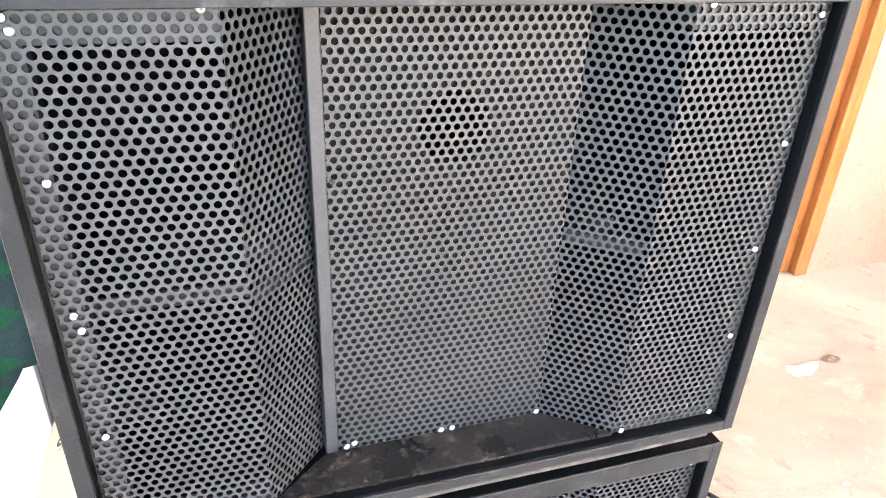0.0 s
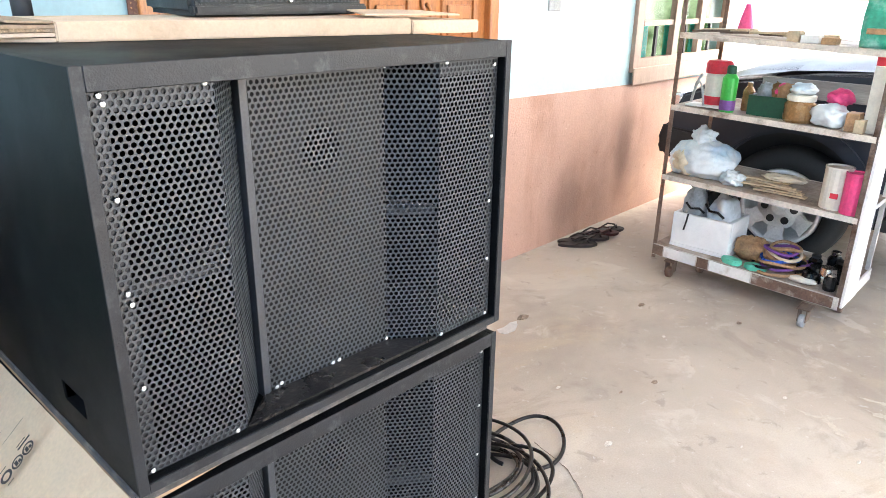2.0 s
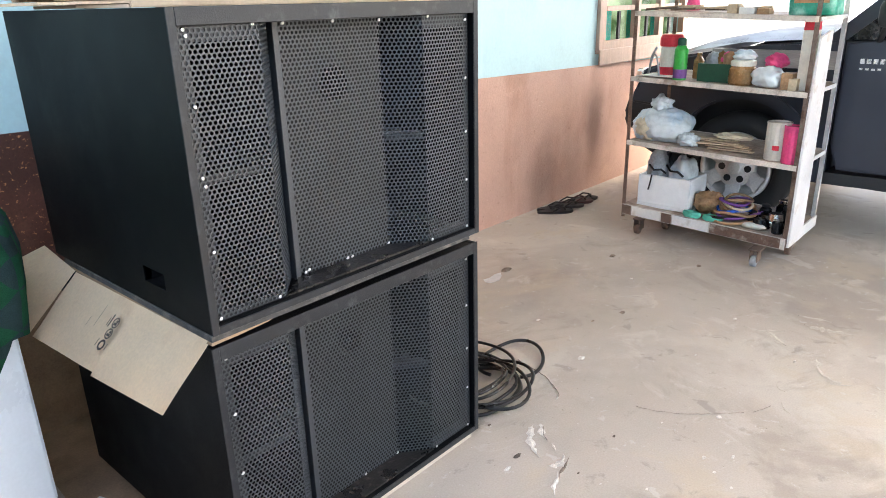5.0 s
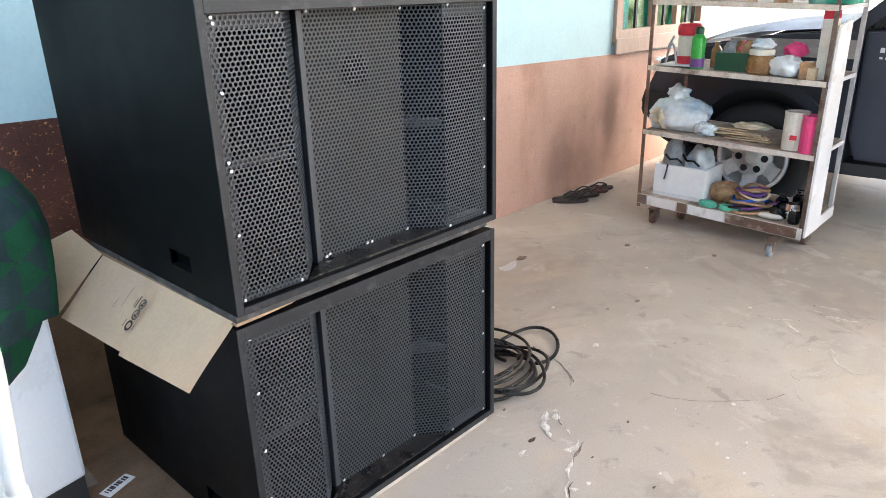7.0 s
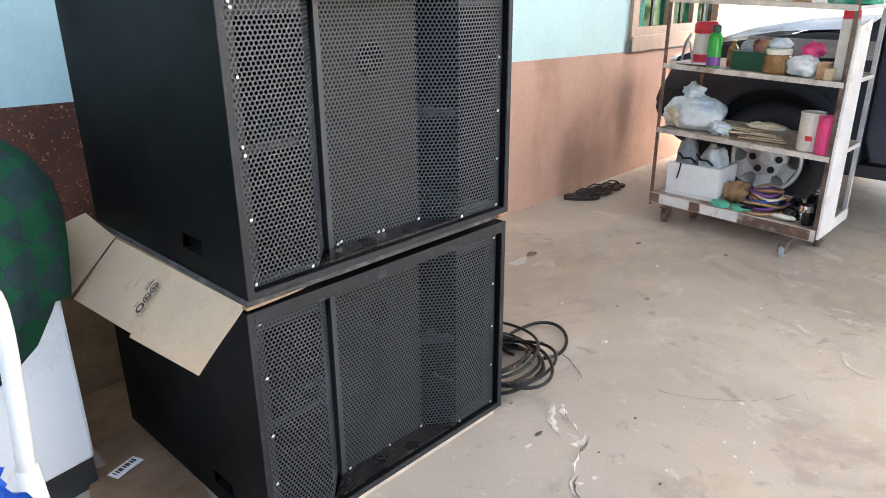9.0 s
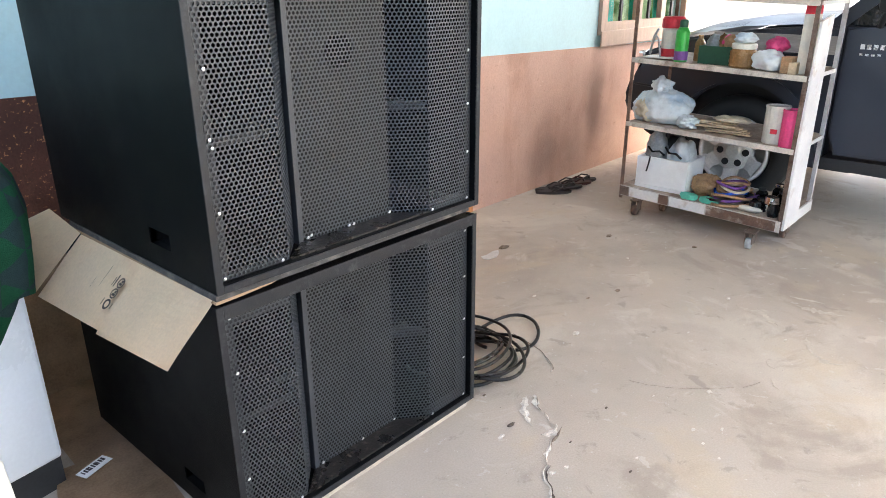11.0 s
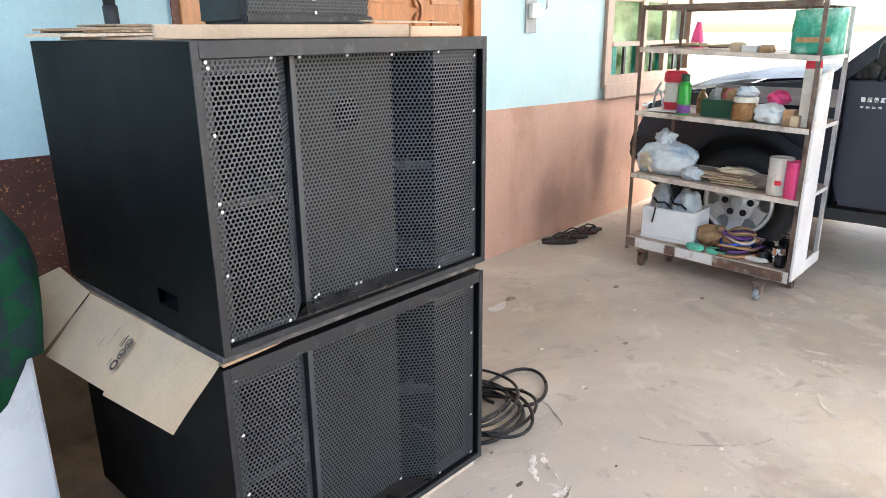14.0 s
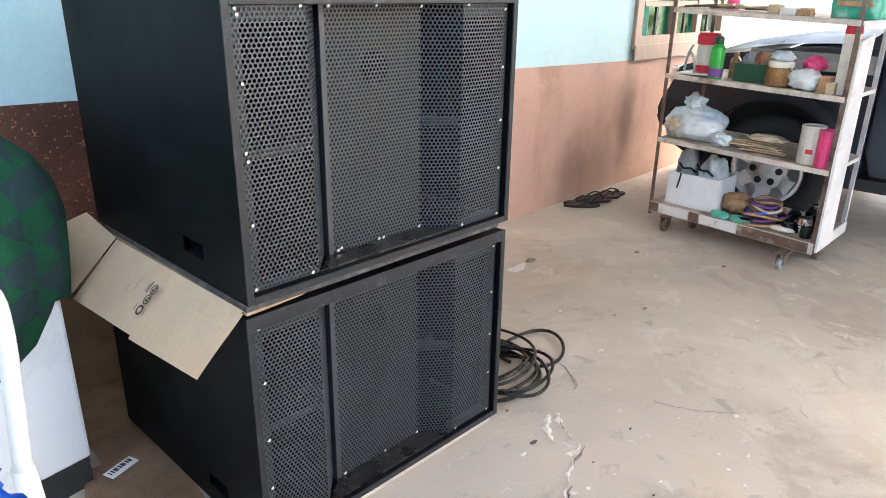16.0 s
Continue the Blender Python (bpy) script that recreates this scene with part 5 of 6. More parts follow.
# bottom shelf
z4 = lambda y: shelf_height(0, y) + 0.001
fb = thing("foam_box", "white polystyrene box filled with grey tools on the trolley", "box", at=pose(3.24, 1.155, z4(1.15)))
bm = bmesh.new()
box(bm, -0.13, 0.13, -0.165, 0.165, 0, 0.02)
box(bm, -0.13, -0.105, -0.165, 0.165, 0.02, 0.20, 0.006)
box(bm, 0.105, 0.13, -0.165, 0.165, 0.02, 0.20, 0.006)
box(bm, -0.105, 0.105, -0.165, -0.14, 0.02, 0.20, 0.006)
box(bm, -0.105, 0.105, 0.14, 0.165, 0.02, 0.20, 0.006)
part("box_body", bm, foam, fb)
for k, (x, y, s, r) in enumerate(((-0.02, 0.085, (0.07, 0.06, 0.10), 20), (0.0, -0.07, (0.08, 0.075, 0.08), -15), (0.04, 0.01, (0.05, 0.05, 0.07), 5))):
    tl = thing("power_tool", "worn grey hand tool standing in the polystyrene box", "tool", "tools in the foam box", at=pose(3.24 + x, 1.155 + y, z4(1.15) + 0.021, 0, 0, r))
    bm = bmesh.new()
    lump(bm, (0, 0, 0.10 + s[2] * 0.8), (s[0] * 1.05, s[1] * 1.1, 0.10 + s[2] * 0.45), 0.3, 1.6, 2.0 + 3 * k, 4, 0.0)
    part("tool_body", bm, (grey_plastic, bag_film, rubber)[k], tl, smooth=True)
    bm = bmesh.new()
    tube(bm, [(-s[0] - 0.004, -s[1] * 0.8, 0.19), (-s[0] - 0.012, -s[1] * 0.3, 0.215), (-s[0] - 0.012, s[1] * 0.4, 0.21), (-s[0] - 0.004, s[1] * 0.9, 0.24)], 0.007, 6)
    part("tool_cord", bm, cable_rubber, tl, smooth=True)
bm = bmesh.new()
tube(bm, [(3.10, 1.23, z4(1.2) + 0.205), (3.098, 1.235, z4(1.2) + 0.16), (3.097, 1.245, z4(1.2) + 0.11)], 0.005, 6)
tagged(part("hanging_cord", bm, cable_rubber, smooth=True), "short black cord hanging over the foam box", "cord")
for k, (x, y, w, a) in enumerate(((3.09, 0.955, 0.075, 78), (3.10, 0.83, 0.075, 100))):
    fl = thing("mint_sandal", "mint green foam sandal on the trolley", "sandal", "mint sandals", at=pose(x, y, z4(y), 0, 0, a))
    bm = bmesh.new()
    slab(bm, [(0.062 * math.cos(q) * 0.95, (0.034 - 0.008 * math.cos(q)) * math.sin(q)) for q in [2 * math.pi * j / 20 for j in range(20)]], 0.03)
    bmesh.ops.bevel(bm, geom=bm.edges[:], offset=0.006, segments=2, affect="EDGES")
    part("sole", bm, mint_foam, fl)
bm = bmesh.new()
lump(bm, (3.21, 0.90, z4(0.9) + 0.07), (0.07, 0.085, 0.068), 0.3, 3, 3.3, 4, z4(0.9) + 0.001)
tagged(part("brown_pouch", bm, tan_cord, smooth=True), "worn brown pouch on the trolley", "pouch")
cc = thing("cord_bundle", "tangled bundle of tan and violet cords on the trolley", "cords")
for k in range(9):
    bm = bmesh.new()
    loop(bm, 3.18 + 0.01 * (k % 3), 0.73 + 0.015 * math.sin(k * 2), 0.11 - 0.005 * k, 0.15 - 0.010 * k, 0.008, 40 + k, z4(0.73) + 0.010 + 0.014 * k, 0.4 * k, tall=0.02)
    part("cord_turn", bm, (tan_cord, cable_rubber, purple_cord, tan_cord, blue_plastic, tan_cord, bag_tan, purple_cord, tan_cord)[k], cc, smooth=True)
for k, (x, y, r, h) in enumerate(((3.16, 0.50, 0.04, 0.10), (3.13, 0.575, 0.035, 0.06), (3.22, 0.56, 0.045, 0.07))):
    turned("metal_pot", "dark glossy pot lid and cup among the cords", "pot", [(r * 0.8, 0), (r, 0.006), (r, h * 0.5), (r * 0.92, h * 0.55), (r * 1.05, h * 0.62), (r * 0.9, h)], (chrome, dark_glass, dark_glass)[k], x, y, z4(y))
for x, y, r, h, lid in ((3.12, 0.475, 0.030, 0.085, chrome), (3.25, 0.47, 0.034, 0.12, truck_trim), (3.34, 0.52, 0.036, 0.13, chrome), (3.30, 0.60, 0.034, 0.10, truck_trim), (3.33, 0.445, 0.030, 0.14, chrome), (3.20, 0.635, 0.028, 0.075, truck_trim)):
    tagged(turned("dark_bottle", "small dark glass bottle with a worn cap on the trolley", "bottle", [(r * 0.94, 0), (r, 0.006), (r, h * 0.72), (r * 0.6, h * 0.86)], dark_glass, x, y, z4(y),
           (("cap", [(r * 0.66, h * 0.862), (r * 0.68, h * 0.88), (r * 0.68, h), (r * 0.6, h * 1.02)], lid, ""),), 14), group="bottles on the bottom shelf")
bm = bmesh.new()
lump(bm, (3.10, 0.60, z4(0.6) + 0.02), (0.025, 0.07, 0.018), 0.15, 3, 3.3, 3, z4(0.6) + 0.001)
tagged(part("white_shoe", bm, cream_plastic, smooth=True), "pale slipper lying at the shelf edge", "slipper")


# ---- pickup truck ----
def build_truck():
    X = 3.70
    W = 1.75
    t = thing("pickup_truck", "dark navy pickup truck parked nose to the house wall", "truck")
    wy, wz, ar = 0.945, 0.353, 0.44

    def side(bm, outline, x0, x1, crown=0.0):
        """A body piece: outline in (y, z), across the truck from x0 to x1."""
        a = [bm.verts.new((x0, y, z)) for y, z in outline]
        b = [bm.verts.new((x1, y, z)) for y, z in outline]
        n = len(a)
        bm.faces.new(a)
        bm.faces.new(b[::-1])
        for k in range(n):
            bm.faces.new((a[k], b[k], b[(k + 1) % n], a[(k + 1) % n]))

    def arch(cy, start, end, r=ar, n=14):
        return [(cy + r * math.cos(radians(start + (end - start) * k / n)), wz + 0.02 + r * math.sin(radians(start + (end - start) * k / n))) for k in range(n + 1)]

    # front wings and bonnet
    bm = bmesh.new()
    side(bm, [(0.42, 0.40), (0.42, 1.16), (0.9, 1.12), (1.35, 1.05), (1.62, 0.95), (1.70, 0.78), (1.70, 0.55), (1.39, 0.50)] + arch(wy, 12, 168) + [(0.50, 0.40)], X, X + 0.16)
    bmesh.ops.bevel(bm, geom=[e for e in bm.edges if abs(e.verts[0].co.x - e.verts[1].co.x) < 1e-4 and e.verts[0].co.x < X + 0.01], offset=0.02, segments=3, affect="EDGES")
    part("front_wing", bm, truck_paint, t)
    bm = bmesh.new()
    side(bm, [(0.42, 0.40), (0.42, 1.16), (0.9, 1.12), (1.35, 1.05), (1.62, 0.95), (1.70, 0.78), (1.70, 0.55), (1.39, 0.50)] + arch(wy, 12, 168) + [(0.50, 0.40)], X + W - 0.16, X + W)
    part("front_wing", bm, truck_paint, t)
    bm = bmesh.new()
    rows = []
    for y, z in ((0.40, 1.17), (0.7, 1.165), (1.0, 1.145), (1.3, 1.09), (1.55, 1.00), (1.66, 0.88)):
        line = []
        for k in range(13):
            u = k / 12
            line.append(bm.verts.new((X + 0.05 + u * (W - 0.10), y, z + 0.055 * (1 - (2 * u - 1) ** 4) - 0.012)))
        rows.append(line)
    for a, b in zip(rows, rows[1:]):
        for k in range(12):
            bm.faces.new((a[k], a[k + 1], b[k + 1], b[k]))
    bmesh.ops.solidify(bm, geom=bm.faces[:], thickness=0.02)
    part("bonnet", bm, truck_paint, t, smooth=True)
    bm = bmesh.new()
    side(bm, [(1.705, 0.52), (1.80, 0.50), (1.84, 0.60), (1.80, 0.74), (1.705, 0.76)], X + 0.14, X + W - 0.14)
    bmesh.ops.bevel(bm, geom=bm.edges[:], offset=0.03, segments=3, affect="EDGES")
    part("front_bumper", bm, truck_trim, t)
    bm = bmesh.new()
    side(bm, [(1.30, 0.53), (1.68, 0.55), (1.68, 0.74), (1.42, 0.72)], X - 0.035, X - 0.002)
    bmesh.ops.bevel(bm, geom=bm.edges[:], offset=0.012, segments=2, affect="EDGES")
    part("bumper_corner", bm, truck_trim, t)
    bm = bmesh.new()
    box(bm, X + 0.02, X + 0.35, 1.63, 1.69, 0.80, 0.95, 0.02)
    part("headlight", bm, chrome, t)
    # flared arch lip
    bm = bmesh.new()
    for r0, r1, xa in ((ar - 0.005, ar + 0.055, X - 0.028),):
        q = [(wy + r * math.cos(radians(-4 + 188 * k / 26)), wz + 0.02 + r * math.sin(radians(-4 + 188 * k / 26))) for r in (r0, r1) for k in range(27)]
        inner, outer = q[:27], q[27:]
        side(bm, inner + outer[::-1], xa, X + 0.01)
    part("arch_flare", bm, truck_paint, t)
    bm = bmesh.new()
    side(bm, [(0.35, 0.42), (0.35, 1.05), (1.5, 0.95), (1.5, 0.5)] + arch(wy, 8, 172, ar + 0.002)[::1], X + 0.17, X + 0.19)
    part("wheel_housing", bm, truck_trim, t)
    bm = bmesh.new()
    side(bm, [(0.30, 0.27), (0.30, 1.0), (1.6, 0.92), (1.69, 0.70), (1.69, 0.36), (1.5, 0.27)], X + 0.24, X + W - 0.24)
    part("chassis", bm, truck_trim, t)
    # cab: door, sill, pillars, roof, glass
    bm = bmesh.new()
    side(bm, [(-0.62, 0.42), (-0.62, 1.18), (0.20, 1.16), (0.41, 1.15), (0.41, 0.55), (0.36, 0.42)], X - 0.004, X + 0.08)
    bmesh.ops.bevel(bm, geom=[e for e in bm.edges if e.verts[0].co.x < X and e.verts[1].co.x < X], offset=0.014, segments=3, affect="EDGES")
    door = part("front_door", bm, truck_paint, t)
    bm = bmesh.new()
    box(bm, X - 0.03, X - 0.005, -0.58, -0.44, 1.02, 1.05, 0.008)
    part("door_handle", bm, truck_trim, door)
    bm = bmesh.new()
    side(bm, [(-1.55, 0.42), (-1.55, 1.2), (-0.63, 1.18), (-0.63, 0.42)], X - 0.004, X + 0.08)
    part("rear_door", bm, truck_paint, t)
    bm = bmesh.new()
    side(bm, [(-1.6, 0.30), (-1.6, 0.415), (0.42, 0.395), (0.42, 0.33)], X + 0.01, X + W - 0.01)
    part("sill", bm, truck_trim, t)
    bm = bmesh.new()
    side(bm, [(0.44, 1.14), (0.54, 1.15), (-0.06, 1.70), (-0.16, 1.68)], X + 0.03, X + 0.10)
    part("windscreen_pillar", bm, truck_paint, t)
    bm = bmesh.new()
    side(bm, [(0.44, 1.14), (0.54, 1.15), (-0.06, 1.70), (-0.16, 1.68)], X + W - 0.10, X + W - 0.03)
    part("windscreen_pillar", bm, truck_paint, t)
    bm = bmesh.new()
    side(bm, [(0.50, 1.17), (0.52, 1.17), (-0.07, 1.69), (-0.09, 1.69)], X + 0.10, X + W - 0.10)
    part("windscreen", bm, dark_glass, t)
    bm = bmesh.new()
    side(bm, [(-1.55, 1.68), (-0.08, 1.69), (-0.22, 1.76), (-1.4, 1.76)], X + 0.08, X + W - 0.08)
    bmesh.ops.bevel(bm, geom=bm.edges[:], offset=0.02, segments=2, affect="EDGES")
    part("roof", bm, truck_paint, t)
    bm = bmesh.new()
    side(bm, [(-1.52, 1.20), (-1.45, 1.68), (-0.13, 1.68), (0.45, 1.16)], X + 0.035, X + 0.05)
    part("side_window", bm, dark_glass, t)
    bm = bmesh.new()
    side(bm, [(-1.60, 0.42), (-1.60, 1.68), (-1.56, 1.68), (-1.56, 0.42)], X + 0.02, X + W - 0.02)
    part("cab_back", bm, truck_paint, t)
    bm = bmesh.new()
    side(bm, [(-1.53, 1.20), (-1.45, 1.68), (-0.13, 1.68), (0.45, 1.16)], X + W - 0.05, X + W - 0.035)
    part("side_window", bm, dark_glass, t)
    bm = bmesh.new()
    side(bm, [(-1.55, 0.42), (-1.55, 1.19), (0.40, 1.155), (0.40, 0.42)], X + W - 0.08, X + W)
    part("far_doors", bm, truck_paint, t)
    # load bed
    bm = bmesh.new()
    side(bm, [(-3.4, 0.55), (-3.4, 1.12), (-1.66, 1.12), (-1.66, 0.45)] + [(y - 3.3, z) for y, z in arch(wy, 12, 168)], X, X + W)
    part("load_bed", bm, truck_paint, t)
    # mirror
    bm = bmesh.new()
    box(bm, X - 0.20, X - 0.04, 0.155, 0.245, 1.235, 1.375, 0.034)
    mir = part("wing_mirror", bm, truck_trim, t, smooth=True)
    bm = bmesh.new()
    tube(bm, [(X + 0.0, 0.25, 1.16), (X - 0.05, 0.23, 1.20), (X - 0.09, 0.21, 1.25)], 0.016, 8)
    part("mirror_arm", bm, truck_trim, mir, smooth=True)
    # wipers on the scuttle
    for x in (X + 0.45, X + 1.0):
        bm = bmesh.new()
        tube(bm, [(x, 0.50, 1.215), (x + 0.22, 0.40, 1.255), (x + 0.48, 0.33, 1.285)], 0.012, 6)
        part("wiper", bm, truck_trim, t, smooth=True)
    # model lettering as plain bars
    for k in range(6):
        bm = bmesh.new()
        box(bm, X - 0.008, X - 0.0045, 0.325 - k * 0.033 - 0.022, 0.325 - k * 0.033, 1.035, 1.062)
        part("badge_bar", bm, steel, door)
    for k in range(4):
        bm = bmesh.new()
        box(bm, X - 0.007, X - 0.0045, 0.325 - k * 0.03 - 0.018, 0.325 - k * 0.03, 1.0, 1.012)
        part("badge_bar", bm, steel, door)
    # wheels
    for cx, cy in ((X - 0.004, wy), (X - 0.004, wy - 3.3), (X + W + 0.004, wy), (X + W + 0.004, wy - 3.3)):
        s = -1 if cx < X + 0.5 else 1
        m = pose(cx, cy, wz) @ pose(0, 0, 0, 0, 90 * s, 0)
        bm = bmesh.new()
        lathe(bm, [(0.225, -0.21), (0.29, -0.215), (0.34, -0.19), (0.353, -0.15), (0.353, -0.06), (0.343, -0.02), (0.30, 0.004), (0.245, 0.0), (0.232, -0.02)], m, 48, close=False)
        tyre = part("tyre", bm, rubber, t, smooth=True)
        bm = bmesh.new()
        lathe(bm, [(0.228, -0.20), (0.228, -0.012), (0.222, 0.0), (0.205, 0.0), (0.198, -0.03), (0.195, -0.10), (0.05, -0.115)], m, 48, close=False)
        part("rim", bm, alloy, tyre, smooth=True)
        for k in range(6):
            a0 = 60 * k
            bm = bmesh.new()
            pts = [(0.09, -28), (0.09, 28), (0.135, 21), (0.165, 15), (0.204, 17), (0.204, -17), (0.165, -15), (0.135, -21)]
            lo = [bm.verts.new((r * math.cos(radians(a0 + g)), r * math.sin(radians(a0 + g)), -0.04 if r < 0.15 else -0.028)) for r, g in pts]
            f = bm.faces.new(lo)
            ex = bmesh.ops.extrude_face_region(bm, geom=[f])
            for e in ex["geom"]:
                if isinstance(e, bmesh.types.BMVert):
                    e.co.z += 0.022
            bmesh.ops.transform(bm, matrix=m, verts=bm.verts[:])
            part("spoke", bm, alloy, tyre)
            bm = bmesh.new()
            lathe(bm, [(0.023, -0.03), (0.023, -0.0095), (0.020, -0.0085)], m @ pose(0.083 * math.cos(radians(a0 + 30)), 0.083 * math.sin(radians(a0 + 30)), 0), 10)
            part("wheel_nut", bm, truck_trim, tyre)
        bm = bmesh.new()
        lathe(bm, [(0.13, -0.06), (0.128, -0.020), (0.115, -0.014), (0.05, -0.012), (0.045, 0.0), (0.036, 0.004)], m, 36)
        part("hub_cap", bm, alloy, tyre, smooth=True)
        bm = bmesh.new()
        lathe(bm, [(0.19, -0.14), (0.19, -0.13)], m, 28)
        part("brake_disc", bm, truck_trim, tyre)


build_truck()


# ---- sandals by the wall ----
def build_sandal(mat, strap):
    s = thing("flip_flop", "dark rubber flip-flop lying on the floor by the wall", "sandal", "flip-flops by the wall")
    out = []
    for j in range(28):
        q = 2 * math.pi * j / 28
        x = 0.13 * math.cos(q)
        out.append((x, (0.042 + 0.012 * (x / 0.13)) * math.sin(q)))
    bm = bmesh.new()
    slab(bm, out, 0.018)
    bmesh.ops.bevel(bm, geom=bm.edges[:], offset=0.003, segments=1, affect="EDGES")
    part("sole", bm, mat, s)
    for sy in (-1, 1):
        bm = bmesh.new()
        tube(bm, [(0.075, 0.0, 0.016), (0.06, sy * 0.012, 0.042), (0.025, sy * 0.036, 0.045), (-0.02, sy * 0.042, 0.022), (-0.03, sy * 0.042, 0.012)], 0.006, 6)
        part("strap", bm, strap, s, smooth=True)
    return s


first = build_sandal(flop_rubber, flop_rubber)
first.matrix_basis = pose(3.14, 1.94, 0.0, 0, 0, -42)
for x, y, r, z in ((3.20, 1.99, -35, 0.0), (3.27, 1.93, -40, 0.012), (3.36, 1.99, -30, 0.0), (3.53, 1.955, -26, 0.0)):
    copy_thing(first, pose(x, y, z, 0, 0, r))
second = build_sandal(flop_red, flop_red)
second.matrix_basis = pose(3.41, 1.935, 0.010, 0, 0, -36)

# ---- cracks filled with mortar, and litter on the floor ----
crack = thing("crack_filling", "pale flaky mortar filling along a crack in the floor", "crack", kind="structure")


def flake_line(points, width, seed):
    rng = random.Random(seed)
    bm = bmesh.new()
    pts = []
    for (ax, ay), (bx, by) in zip(points, points[1:]):
        n = max(3, int(math.hypot(bx - ax, by - ay) / 0.012))
        pts += [(ax + (bx - ax) * k / n, ay + (by - ay) * k / n) for k in range(n)]
    left, right = [], []
    for k, (x, y) in enumerate(pts):
        a, b = pts[max(0, k - 1)], pts[min(len(pts) - 1, k + 1)]
        d = Vector((b[0] - a[0], b[1] - a[1], 0)).normalized()
        w = width * (0.25 + abs(noise.noise(Vector((x * 30 + seed, y * 30, 0)))) * 1.8) * min(1, k / 4, (len(pts) - 1 - k) / 4 + 0.05)
        jx = 0.006 * noise.noise(Vector((x * 40, y * 40, seed)))
        left.append(bm.verts.new((x - d.y * w + jx, y + d.x * w, 0.0008)))
        right.append(bm.verts.new((x + d.y * w * rng.uniform(0.6, 1.2) + jx, y - d.x * w, 0.0026)))
    mid = [bm.verts.new(((l.co.x + r.co.x) / 2, (l.co.y + r.co.y) / 2, 0.004)) for l, r in zip(left, right)]
    for k in range(len(pts) - 1):
        bm.faces.new((left[k], left[k + 1], mid[k + 1], mid[k]))
        bm.faces.new((mid[k], mid[k + 1], right[k + 1], right[k]))
    return bm


for pts, w, sd in (([(0.895, 0.580), (0.882, 0.576), (0.825, 0.545), (0.791, 0.509), (0.771, 0.483), (0.755, 0.445)], 0.013, 2), ([(0.925, 0.566), (0.917, 0.559), (0.869, 0.524), (0.845, 0.482)], 0.010, 1),
                   ([(0.850, 0.472), (0.835, 0.455), (0.815, 0.424)], 0.016, 6), ([(0.740, 0.414), (0.755, 0.398), (0.775, 0.390), (0.805, 0.396), (0.835, 0.416)], 0.026, 3),
                   ([(0.745, 0.382), (0.708, 0.356), (0.662, 0.344), (0.621, 0.308)], 0.014, 4), ([(0.625, 0.312), (0.590, 0.305), (0.562, 0.280), (0.547, 0.251), (0.50, 0.215), (0.45, 0.18)], 0.007, 8),
                   ([(0.615, 0.272), (0.600, 0.285), (0.585, 0.268)], 0.018, 9), ([(1.130, 0.63), (1.110, 0.612), (1.085, 0.612)], 0.006, 5), ([(1.172, 0.685), (1.157, 0.663), (1.123, 0.619)], 0.003, 7)):
    part("mortar_flake", flake_line(pts, w, sd), mortar, crack)
for pts, w, sd in (([(1.25, 0.90), (1.22, 0.78), (1.205, 0.728), (1.161, 0.661), (1.128, 0.618), (1.10, 0.606)], 0.0022, 15), ([(0.823, 0.386), (0.771, 0.370), (0.732, 0.366), (0.696, 0.343)], 0.005, 17),
                   ([(0.628, 0.302), (0.596, 0.297), (0.566, 0.272), (0.551, 0.246), (0.50, 0.205), (0.44, 0.172)], 0.005, 16), ([(0.918, 0.55), (0.872, 0.517), (0.848, 0.480)], 0.003, 18)):
    part("hairline", flake_line(pts, w, sd), grit, crack, "dark hairline crack")
splash = thing("mortar_splash", "pale worn ridges of spilt mortar on the concrete floor", "mortar")
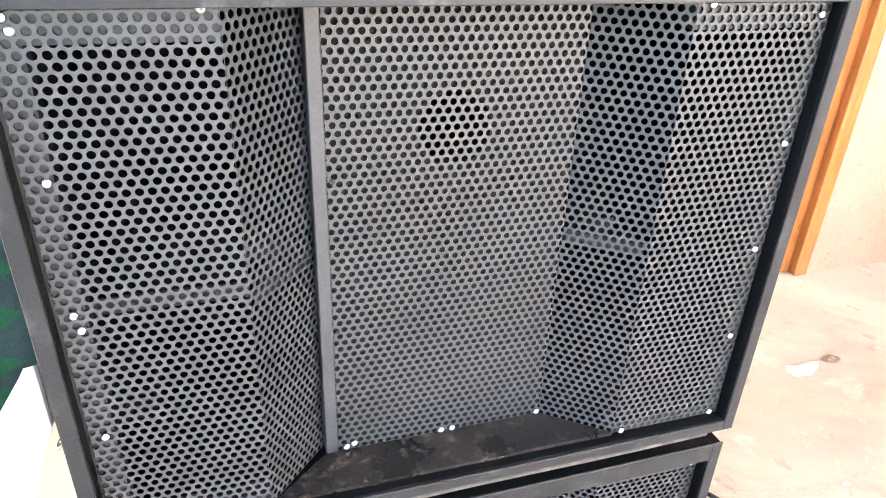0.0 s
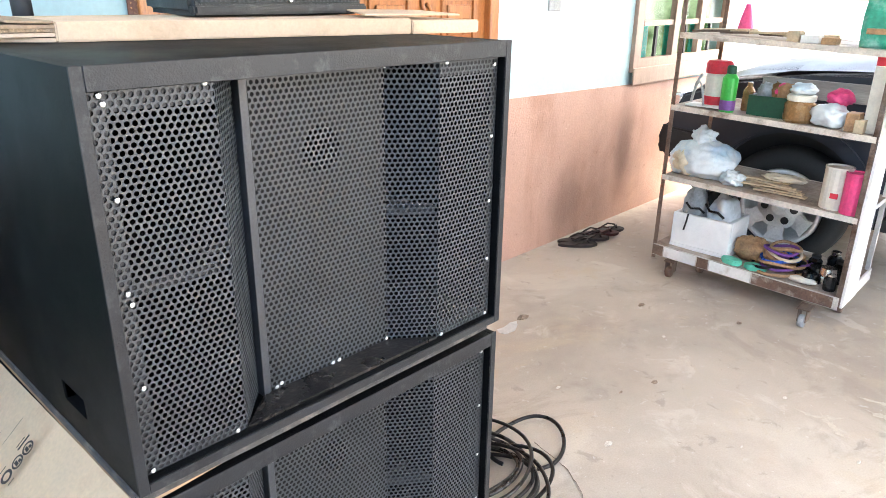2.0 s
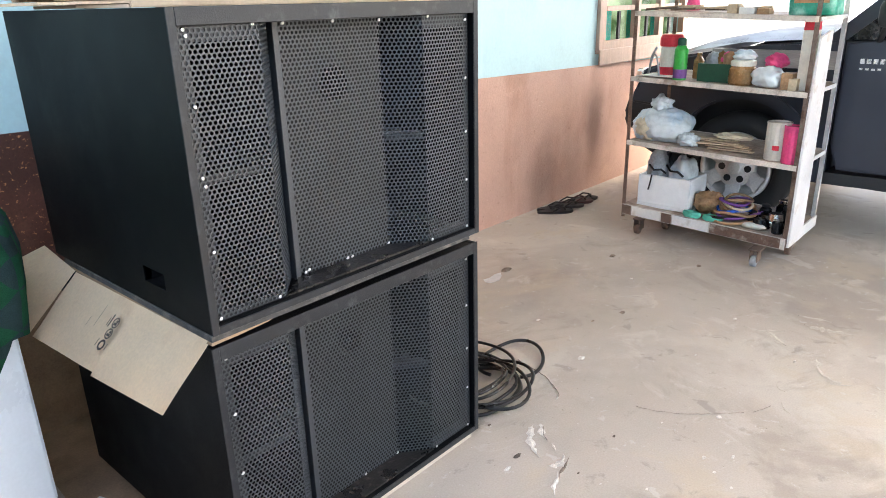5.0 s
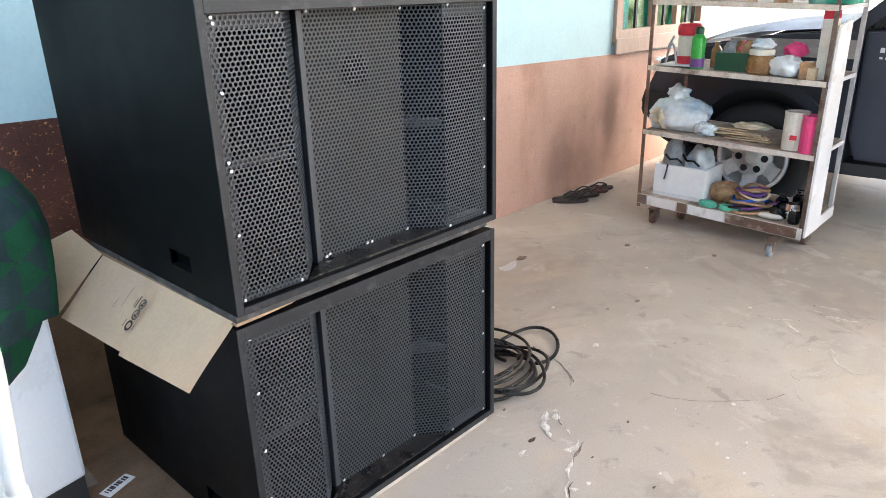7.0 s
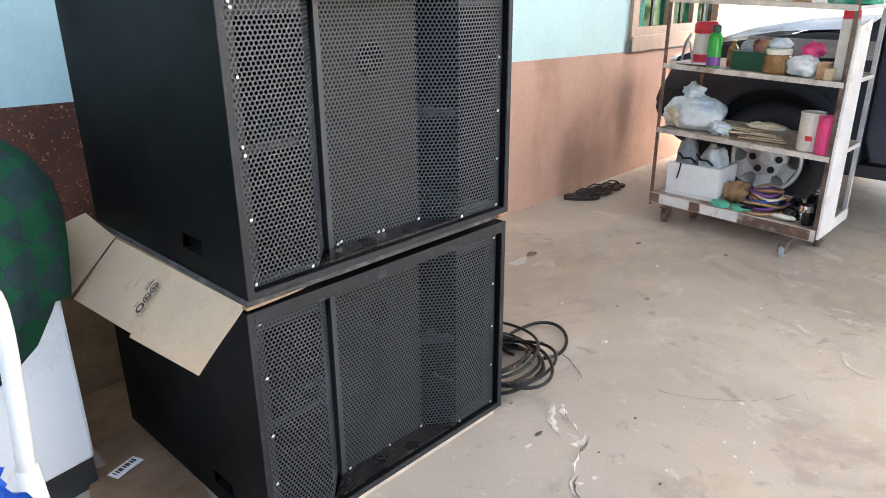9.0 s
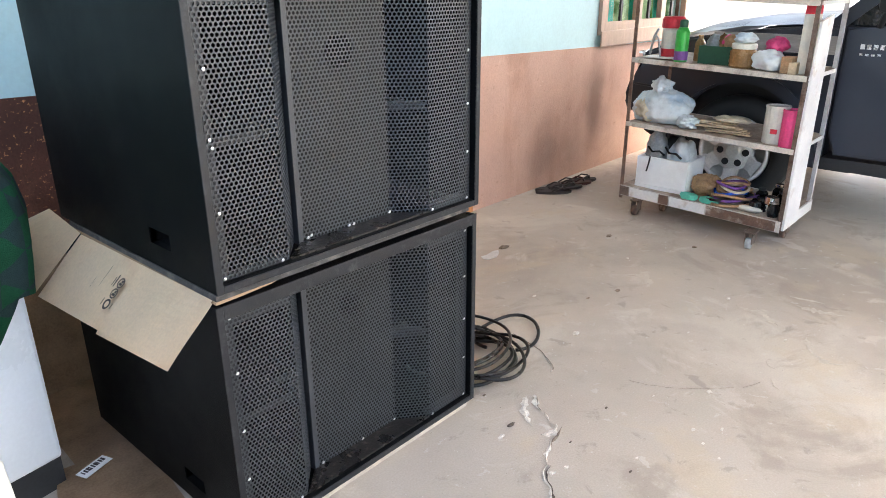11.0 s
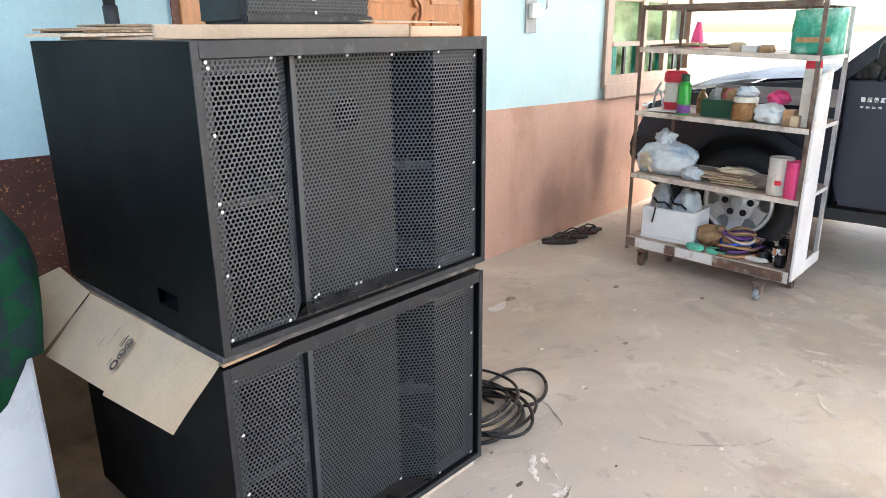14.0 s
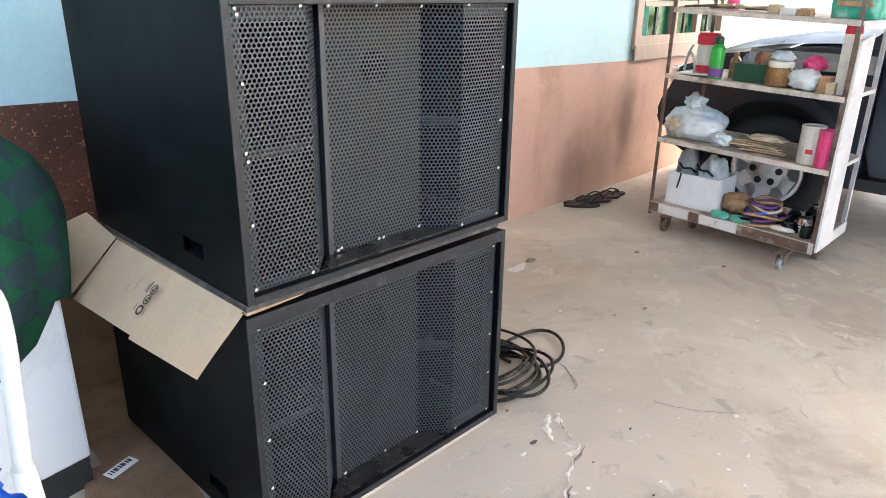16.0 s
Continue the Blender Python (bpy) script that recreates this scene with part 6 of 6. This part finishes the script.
for pts, w, sd in (([(2.187, 0.213), (2.150, 0.180), (2.107, 0.138), (2.058, 0.077)], 0.022, 21), ([(2.338, 0.093), (2.325, 0.04), (2.333, 0.0), (2.364, -0.121)], 0.026, 22),
                   ([(2.034, -0.039), (1.960, -0.062), (1.902, -0.096), (1.863, -0.165), (1.899, -0.227)], 0.024, 23), ([(2.415, 0.14), (2.434, 0.05), (2.441, -0.017)], 0.020, 24),
                   ([(2.147, 0.297), (2.141, 0.221), (2.214, 0.126)], 0.018, 25), ([(1.60, -0.035), (1.557, -0.061), (1.53, -0.10)], 0.016, 26), ([(1.72, 0.02), (1.69, 0.00), (1.68, -0.04)], 0.014, 27)):
    part("mortar_ridge", flake_line(pts, w, sd), dusty, splash)
scratch = thing("floor_scratch", "thin dark scratch with a grey scuff in the concrete", "scratch")
part("scratch_line", flake_line([(1.239, 0.358), (1.253, 0.288), (1.300, 0.205), (1.365, 0.127), (1.44, 0.05), (1.45, 0.04)], 0.002, 31), dusty_dark, scratch)
part("scratch_line", flake_line([(1.47, 0.02), (1.51, 0.0), (1.56, -0.02)], 0.003, 33), dusty_dark, scratch)
rng = random.Random(12)
for k, (x, y, s) in enumerate(((2.04, 1.55, 0.035), (1.429, 0.703, 0.018), (1.937, 0.784, 0.016), (0.80, 0.70, 0.008), (1.75, 0.35, 0.008), (1.20, 0.24, 0.006), (1.02, 0.33, 0.008), (2.35, 0.95, 0.010),
                               (1.36, 0.10, 0.012), (2.6, 1.2, 0.02), (1.62, 1.05, 0.012), (2.2, 0.35, 0.012), (0.72, 0.52, 0.017), (1.1, 0.05, 0.01), (1.95, 0.02, 0.012), (2.75, 0.75, 0.016), (0.645, 0.505, 0.014), (0.839, 0.12, 0.006), (0.772, 0.32, 0.006), (0.654, 0.261, 0.009), (0.77, 0.24, 0.005), (0.767, 0.105, 0.007), (1.048, -0.005, 0.007), (1.164, -0.021, 0.011), (1.769, 0.847, 0.012), (1.008, -0.073, 0.006))):
    bm = bmesh.new()
    lump(bm, (x, y, 0.003), (s, s * rng.uniform(0.4, 0.8), s * 0.28), 0.5, 2.5, k * 1.3, 2, 0.0004)
    tagged(part("floor_crumb", bm, grit if k % 3 == 0 or k == 2 else mortar), "small crumb of dirt or mortar on the floor", "debris", "crumbs on the floor")
bm = bmesh.new()
slab(bm, [(1.84, 1.50), (1.90, 1.49), (1.96, 1.52), (1.99, 1.55), (1.95, 1.56), (1.89, 1.55), (1.85, 1.56), (1.83, 1.53)], 0.002, pose(0, 0, 0.0005))
tagged(part("plastic_scrap", bm, galvanised), "thin pale bluish plastic scrap lying on the floor", "scrap")
